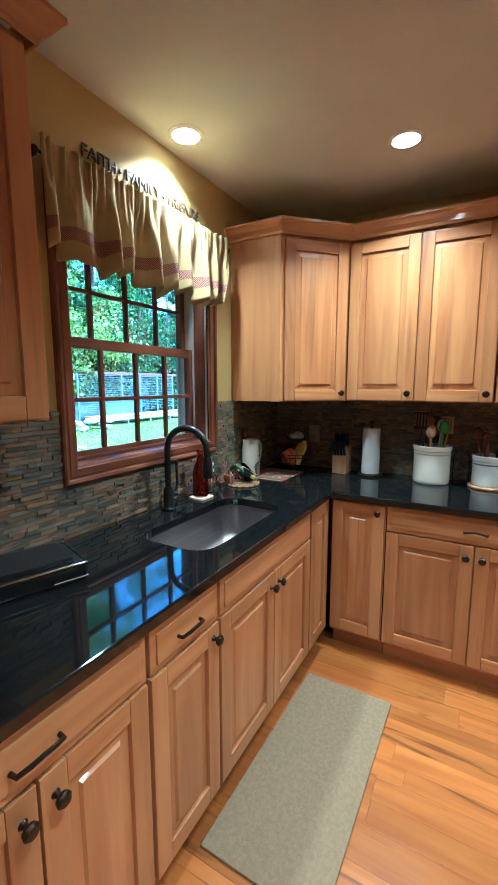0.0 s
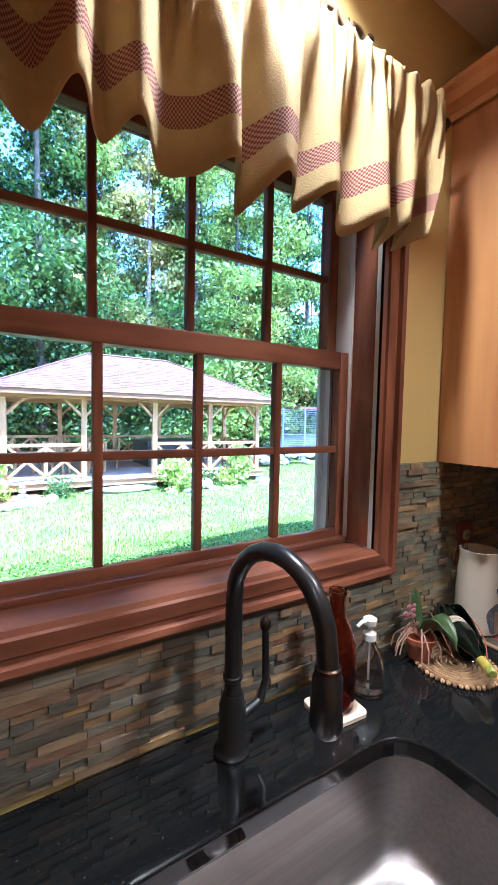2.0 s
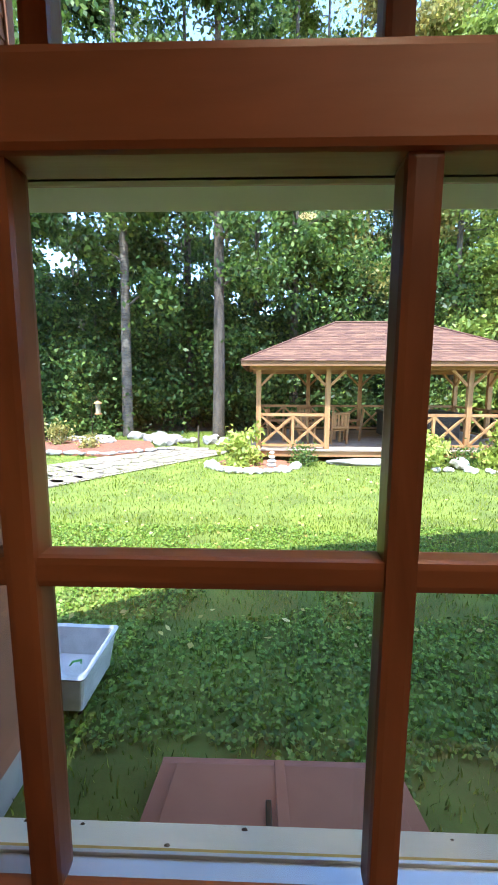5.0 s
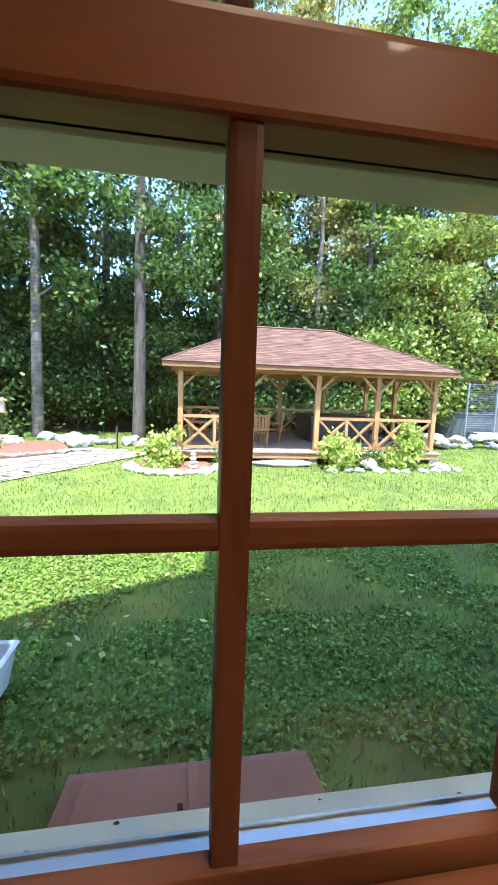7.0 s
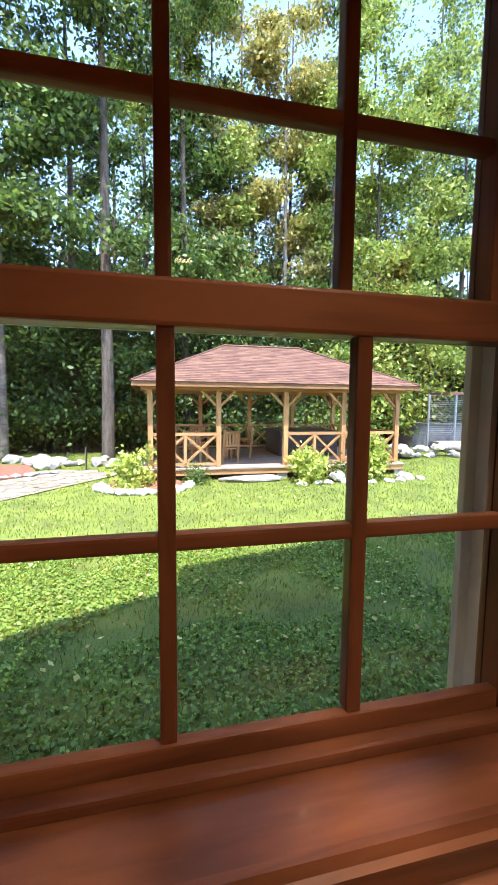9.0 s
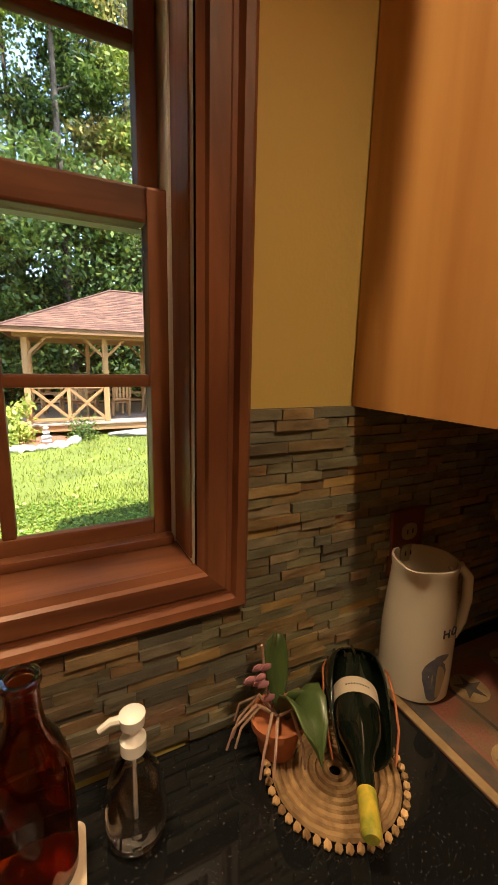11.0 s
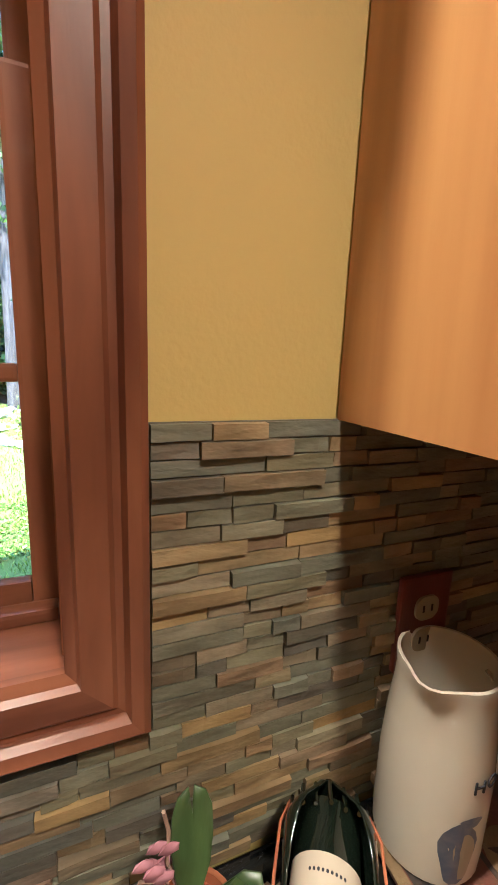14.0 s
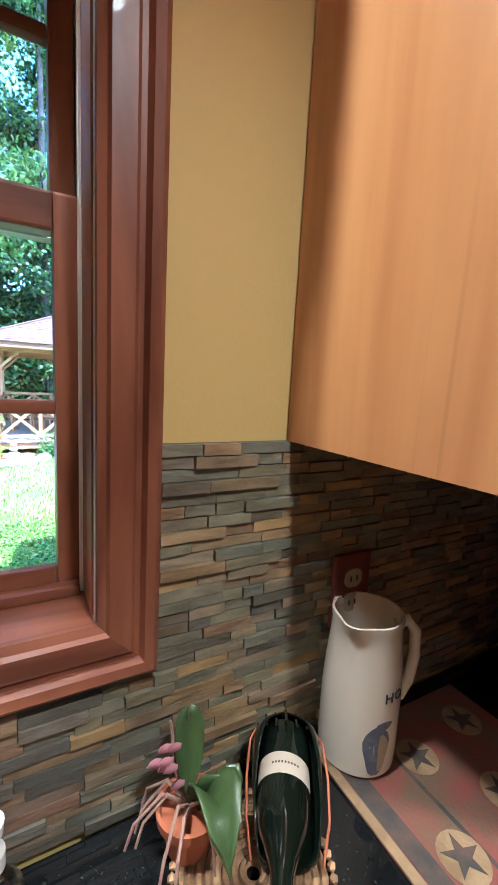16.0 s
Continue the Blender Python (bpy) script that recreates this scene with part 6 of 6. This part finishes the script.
# ---- the house outside ----
house = thing("house", "red-brown clapboard house with a side wing", "house", kind="structure")
wing_x, wing_y = -0.10, 2.20
part("foundation", box(B(), -3.2, wing_x - 0.02, 0.201, wing_y - 0.02, -1.0, -0.46), M["concrete"], house, "pale concrete foundation")
bm = B()
# The unseen top slopes down to the left to shape the lawn shadow.
outline = [(-3.2, -0.45), (wing_x - 0.016, -0.45), (wing_x - 0.016, 3.66), (-0.75, 2.60), (-1.9, 0.75), (-3.2, 0.6)]
a = [bm.verts.new((x, 0.201, z)) for x, z in outline]
b = [bm.verts.new((x, wing_y - 0.016, z)) for x, z in outline]
bm.faces.new(a)
bm.faces.new(b[::-1])
for i in range(len(a)):
    bm.faces.new((a[i], a[(i + 1) % len(a)], b[(i + 1) % len(a)], b[i]))
part("wing_body", bm, M["siding"], house)
for k in range(39):
    z = -0.46 + k * 0.104
    m = Matrix.Translation((wing_x - 0.006, 0, z)) @ Matrix.Rotation(radians(-5), 4, "Y")
    part("clapboard", box(B(), -0.006, 0.006, 0.2015, wing_y - 0.045, 0.0, 0.116, 0, m), M["siding"], house)
part("corner_board", box(B(), wing_x - 0.03, wing_x + 0.018, wing_y - 0.044, wing_y + 0.012, -0.46, 3.62, 0.003), M["siding"], house, "red-brown corner board")
def shadow_prism(name, outline, y0, y1, m, label=""):
    """An unseen shadow caster: an outline in x and z, drawn out along y."""
    bm = B()
    a = [bm.verts.new((x, y0, z)) for x, z in outline]
    b = [bm.verts.new((x, y1, z)) for x, z in outline]
    bm.faces.new(a)
    bm.faces.new(b[::-1])
    for i in range(len(a)):
        bm.faces.new((a[i], a[(i + 1) % len(a)], b[(i + 1) % len(a)], b[i]))
    part(name, bm, M[m], house, label)


# Unseen upper blocks, added so that the lawn gets its stepped shadow.
shadow_prism("upper_storey", [(wing_x, 3.70), (0.40, 4.20), (9.0, 4.20), (9.0, 8.0), (5.0, 9.25), (1.27, 6.85), (1.25, 5.14), (wing_x, 3.72)], -7.0, 2.2, "siding", "overhanging red-brown upper storey")
shadow_prism("upper_wall", [(0.25, 2.72), (9.0, 2.72), (9.0, 4.19), (0.41, 4.19), (0.25, 4.03)], -7.0, 0.20, "siding")
part("lower_roof", box(B(), XW - 1.2, 0.24, -7.0, 0.22, 2.72, 2.86), M["shingle"], house)
part("outer_wall", box(B(), 2.75, 8.5, 0.0, 0.2, -1.0, 2.70), M["siding"], house)
for k in range(12):
    part("clapboard", box(B(), wing_x + 0.002, WX0 - 0.09 if k > 8 else 2.7, 0.2015, 0.214, -0.46 + k * 0.13, -0.335 + k * 0.13), M["siding"], house)
part("foundation", box(B(), wing_x, 8.5, 0.02, 0.21, -1.0, -0.31), M["concrete"], house)

# bulkhead hatch
hatch = thing("cellar_hatch", "closed brown steel cellar bulkhead doors sloping from the house wall", "hatch", 1.30, 0.216, GROUND)
hatch.scale = (0.94, 0.91, 1.0)
sl = math.degrees(math.atan2(0.50, 1.82))
hm = Matrix.Translation((0, 0, 0.60)) @ Matrix.Rotation(radians(-sl), 4, "X")
for s, nm in ((-1, "door_leaf"), (1, "door_leaf")):
    x0, x1 = (-0.60, -0.012) if s < 0 else (0.012, 0.60)
    part(nm, box(B(), x0, x1, 0.0, 1.88, 0.0, 0.03, 0.006, hm), M["hatch"], hatch)
part("seam_strip", box(B(), -0.03, 0.03, 0.0, 1.90, 0.031, 0.048, 0.006, hm), M["hatch"], hatch)
for s in (-1, 1):
    bm = B()
    vs = [(0.0, -0.05), (1.86, -0.05), (1.86, 0.09), (0.0, 0.59)]
    a = [bm.verts.new((s * 0.655 - 0.045, y, z)) for y, z in vs]
    b = [bm.verts.new((s * 0.655 + 0.045, y, z)) for y, z in vs]
    bm.faces.new(a)
    bm.faces.new(b[::-1])
    for i in range(4):
        bm.faces.new((a[i], a[(i + 1) % 4], b[(i + 1) % 4], b[i]))
    part("side_wall", bm, M["hatch"], hatch)
part("front_lip", box(B(), -0.70, 0.70, 1.86, 1.90, -0.08, 0.09, 0.005), M["hatch"], hatch)
lv = part("lever_handle", box(B(), -0.085, -0.055, 1.28, 1.55, 0.033, 0.055, 0.006, hm), M["black"], hatch, "black lever handle")
part("lever_foot", box(B(), -0.115, -0.03, 1.24, 1.29, 0.033, 0.05, 0.004, hm), M["black"], lv)

# old laundry tub
tubb = thing("laundry_tub", "old white glazed laundry tub standing on the grass", "tub", -0.165, 2.52, GROUND, -2)
tubb.scale = (0.73, 0.94, 0.63)
bm = B()
out = [round_rect(-0.27, 0.27, -0.25, 0.25, 0.03, 3), round_rect(-0.33, 0.33, -0.30, 0.30, 0.035, 3), round_rect(-0.35, 0.35, -0.32, 0.32, 0.035, 3), round_rect(-0.30, 0.30, -0.27, 0.27, 0.03, 3), round_rect(-0.25, 0.25, -0.22, 0.22, 0.03, 3)]
rings = [[bm.verts.new((x, y, z)) for x, y in o] for o, z in zip(out, (0.10, 0.50, 0.54, 0.545, 0.24))]
for a, b in zip(rings, rings[1:]):
    for i in range(len(a)):
        bm.faces.new((a[i], a[(i + 1) % len(a)], b[(i + 1) % len(a)], b[i]))
bm.faces.new(rings[0][::-1])
bm.faces.new(rings[-1])
part("basin", bm, M["white"], tubb)
for x in (-0.2, 0.2):
    for y in (-0.18, 0.18):
        part("leg", tube(B(), [(x, y, -0.05), (x, y, 0.12)], 0.025, 8), M["dark_metal"], tubb)
part("hose", tube(B(), [(0.05, 0.1, 0.26), (0.08, 0.06, 0.34), (0.02, 0.02, 0.36), (-0.03, 0.05, 0.28)], 0.011, 6), M["greenpl"], tubb, "green hose end", True)


# ---- hickory floor planks ----
rnd = random.Random(21)
xs, x = [], 0.55
while x < 1.99:
    w = rnd.choice((0.076, 0.10, 0.127))
    xs.append((x, w))
    x += w
for x, w in xs:
    y = -0.55 - rnd.random() * 0.3
    first = True
    y_top = -0.52
    while y_top > -2.4:
        ln = rnd.uniform(0.5, 1.2)
        ob = new("plank", finish(box(B(), 0.0004, w - 0.0004, -ln + 0.0004, -0.0004, -0.0035, 0.0, 0.0008), "plank", M["floor"]))
        ob.matrix_basis = pose(x, y_top, 0)
        ob.parent = floor_ob
        y_top -= ln
bm = B()
x = XW
while x < 1.99:
    w = 0.10
    y = -0.02
    while y > YS:
        ln = rnd.uniform(0.6, 1.3)
        if x + w <= 0.55:
            box(bm, x + 0.0004, x + w - 0.0004, max(YS, y - ln), y - 0.001, -0.0035, 0.0)
        elif x >= 0.55 and y - ln < -2.42:
            box(bm, x + 0.0004, x + w - 0.0004, max(YS, y - ln), min(y, -3.0), -0.0035, -0.0005) if y - ln < -3.0 else None
        y -= ln
    x += w
rest = part("planks", bm, M["floor"], floor_ob)
tagged(rest, kind="stuff")

# ---- slate ledger tiles ----
rnd = random.Random(33)
ROW = 0.01494
meshes = {}


def slate_mesh(w, d):
    key = (round(w * 200), round(d * 1000))
    if key not in meshes:
        bm = B()
        h = ROW - 0.0009
        q = [(rnd.uniform(-0.0006, 0.0006), rnd.uniform(-0.0012, 0.0012)) for _ in range(8)]
        xs3 = (0.0004, w * rnd.uniform(0.3, 0.7), w - 0.0006)
        fr, bk = [], []
        for i, xx in enumerate(xs3):
            for z in (0.0004, h):
                j = len(fr)
                fr.append(bm.verts.new((xx, -d + q[j][1], z + q[j][0] * 0.7)))
                bk.append(bm.verts.new((xx, 0.0, z)))
        for i in (0, 2):
            bm.faces.new((fr[i], fr[i + 2], fr[i + 3], fr[i + 1]))
            bm.faces.new((fr[i + 1], fr[i + 3], bk[i + 3], bk[i + 1]))
            bm.faces.new((fr[i + 2], fr[i], bk[i], bk[i + 2]))
        bm.faces.new((fr[0], fr[1], bk[1], bk[0]))
        bm.faces.new((fr[5], fr[4], bk[4], bk[5]))
        meshes[key] = finish(bm, "tile", M["slate"])
    return meshes[key]


bs_n = solid("backsplash_north", box(B(), -1.25, XE - 0.0085, -0.004, -0.0005, 0.907, 1.099), M["grout"], "split slate ledger tiles in grey, green and ochre", "backsplash", kind="structure")
grout2 = part("mortar", box(B(), 1.737, XE - 0.0085, -0.004, -0.0005, 1.0995, 1.3705), M["grout"], bs_n)
grout3 = part("mortar", box(B(), -1.25, 0.771, -0.004, -0.0005, 1.0995, 1.3705), M["grout"], bs_n)
bs_e = solid("backsplash_east", box(B(), XE - 0.004, XE - 0.0005, -2.43, -0.0005, 0.907, 1.3695), M["grout"], "split slate ledger tiles in grey, green and ochre", "backsplash", kind="structure")
M["slate_far"] = mat("split_slate_far", (1.1, 1.1, 1.1), (0.62, 0.60, 0.56), rough=0.62, scale=22, stretch=(0.6, 1, 1.6), bump=0.9, bscale=55, rand=0.18, island=True,
                     ramp=((0.15, 0.145, 0.115), (0.23, 0.205, 0.14), (0.115, 0.12, 0.105), (0.36, 0.23, 0.09), (0.17, 0.16, 0.125), (0.09, 0.085, 0.075), (0.29, 0.21, 0.115), (0.20, 0.115, 0.07), (0.19, 0.18, 0.14)))
far_n, far_e = B(), B()
count = 0
rows = int((1.3695 - 0.907) / ROW)
for j in range(rows + 1):
    z = 0.9073 + j * ROW
    if z + ROW > 1.371:
        break
    spans = [(-1.25, XE - 0.010)] if z + ROW < 1.101 else [(-1.25, 0.769), (1.738, XE - 0.010)]
    for s0, s1 in spans:
        x = s0
        while x < s1 - 0.004:
            w = rnd.choice((0.03, 0.04, 0.05, 0.06, 0.07, 0.085, 0.10))
            if s1 - x - w < 0.018:
                w = s1 - x
            d = rnd.choice((0.004, 0.0055, 0.006, 0.0075, 0.009, 0.0115))
            if 1.62 < x < 2.12 and count < 330:
                ob = new("tile", slate_mesh(w, d))
                ob.matrix_basis = pose(x, -0.004, z)
                ob.parent = bs_n
                count += 1
            else:
                box(far_n, x + 0.0004, x + w - 0.0006, -0.004 - d, -0.0041, z + 0.0004, z + ROW - 0.0009)
            x += w
    y = -0.012
    while y > -2.43:
        w = rnd.choice((0.025, 0.035, 0.045, 0.055, 0.065, 0.075, 0.09))
        d = rnd.choice((0.004, 0.005, 0.006, 0.007, 0.008))
        box(far_e, XE - 0.004 - d, XE - 0.0041, y - w + 0.0006, y - 0.0004, z + 0.0004, z + ROW - 0.0009)
        y -= w
tagged(part("tiles", far_n, M["slate_far"], bs_n), kind="stuff")
tagged(part("tiles", far_e, M["slate_far"], bs_e), kind="stuff")
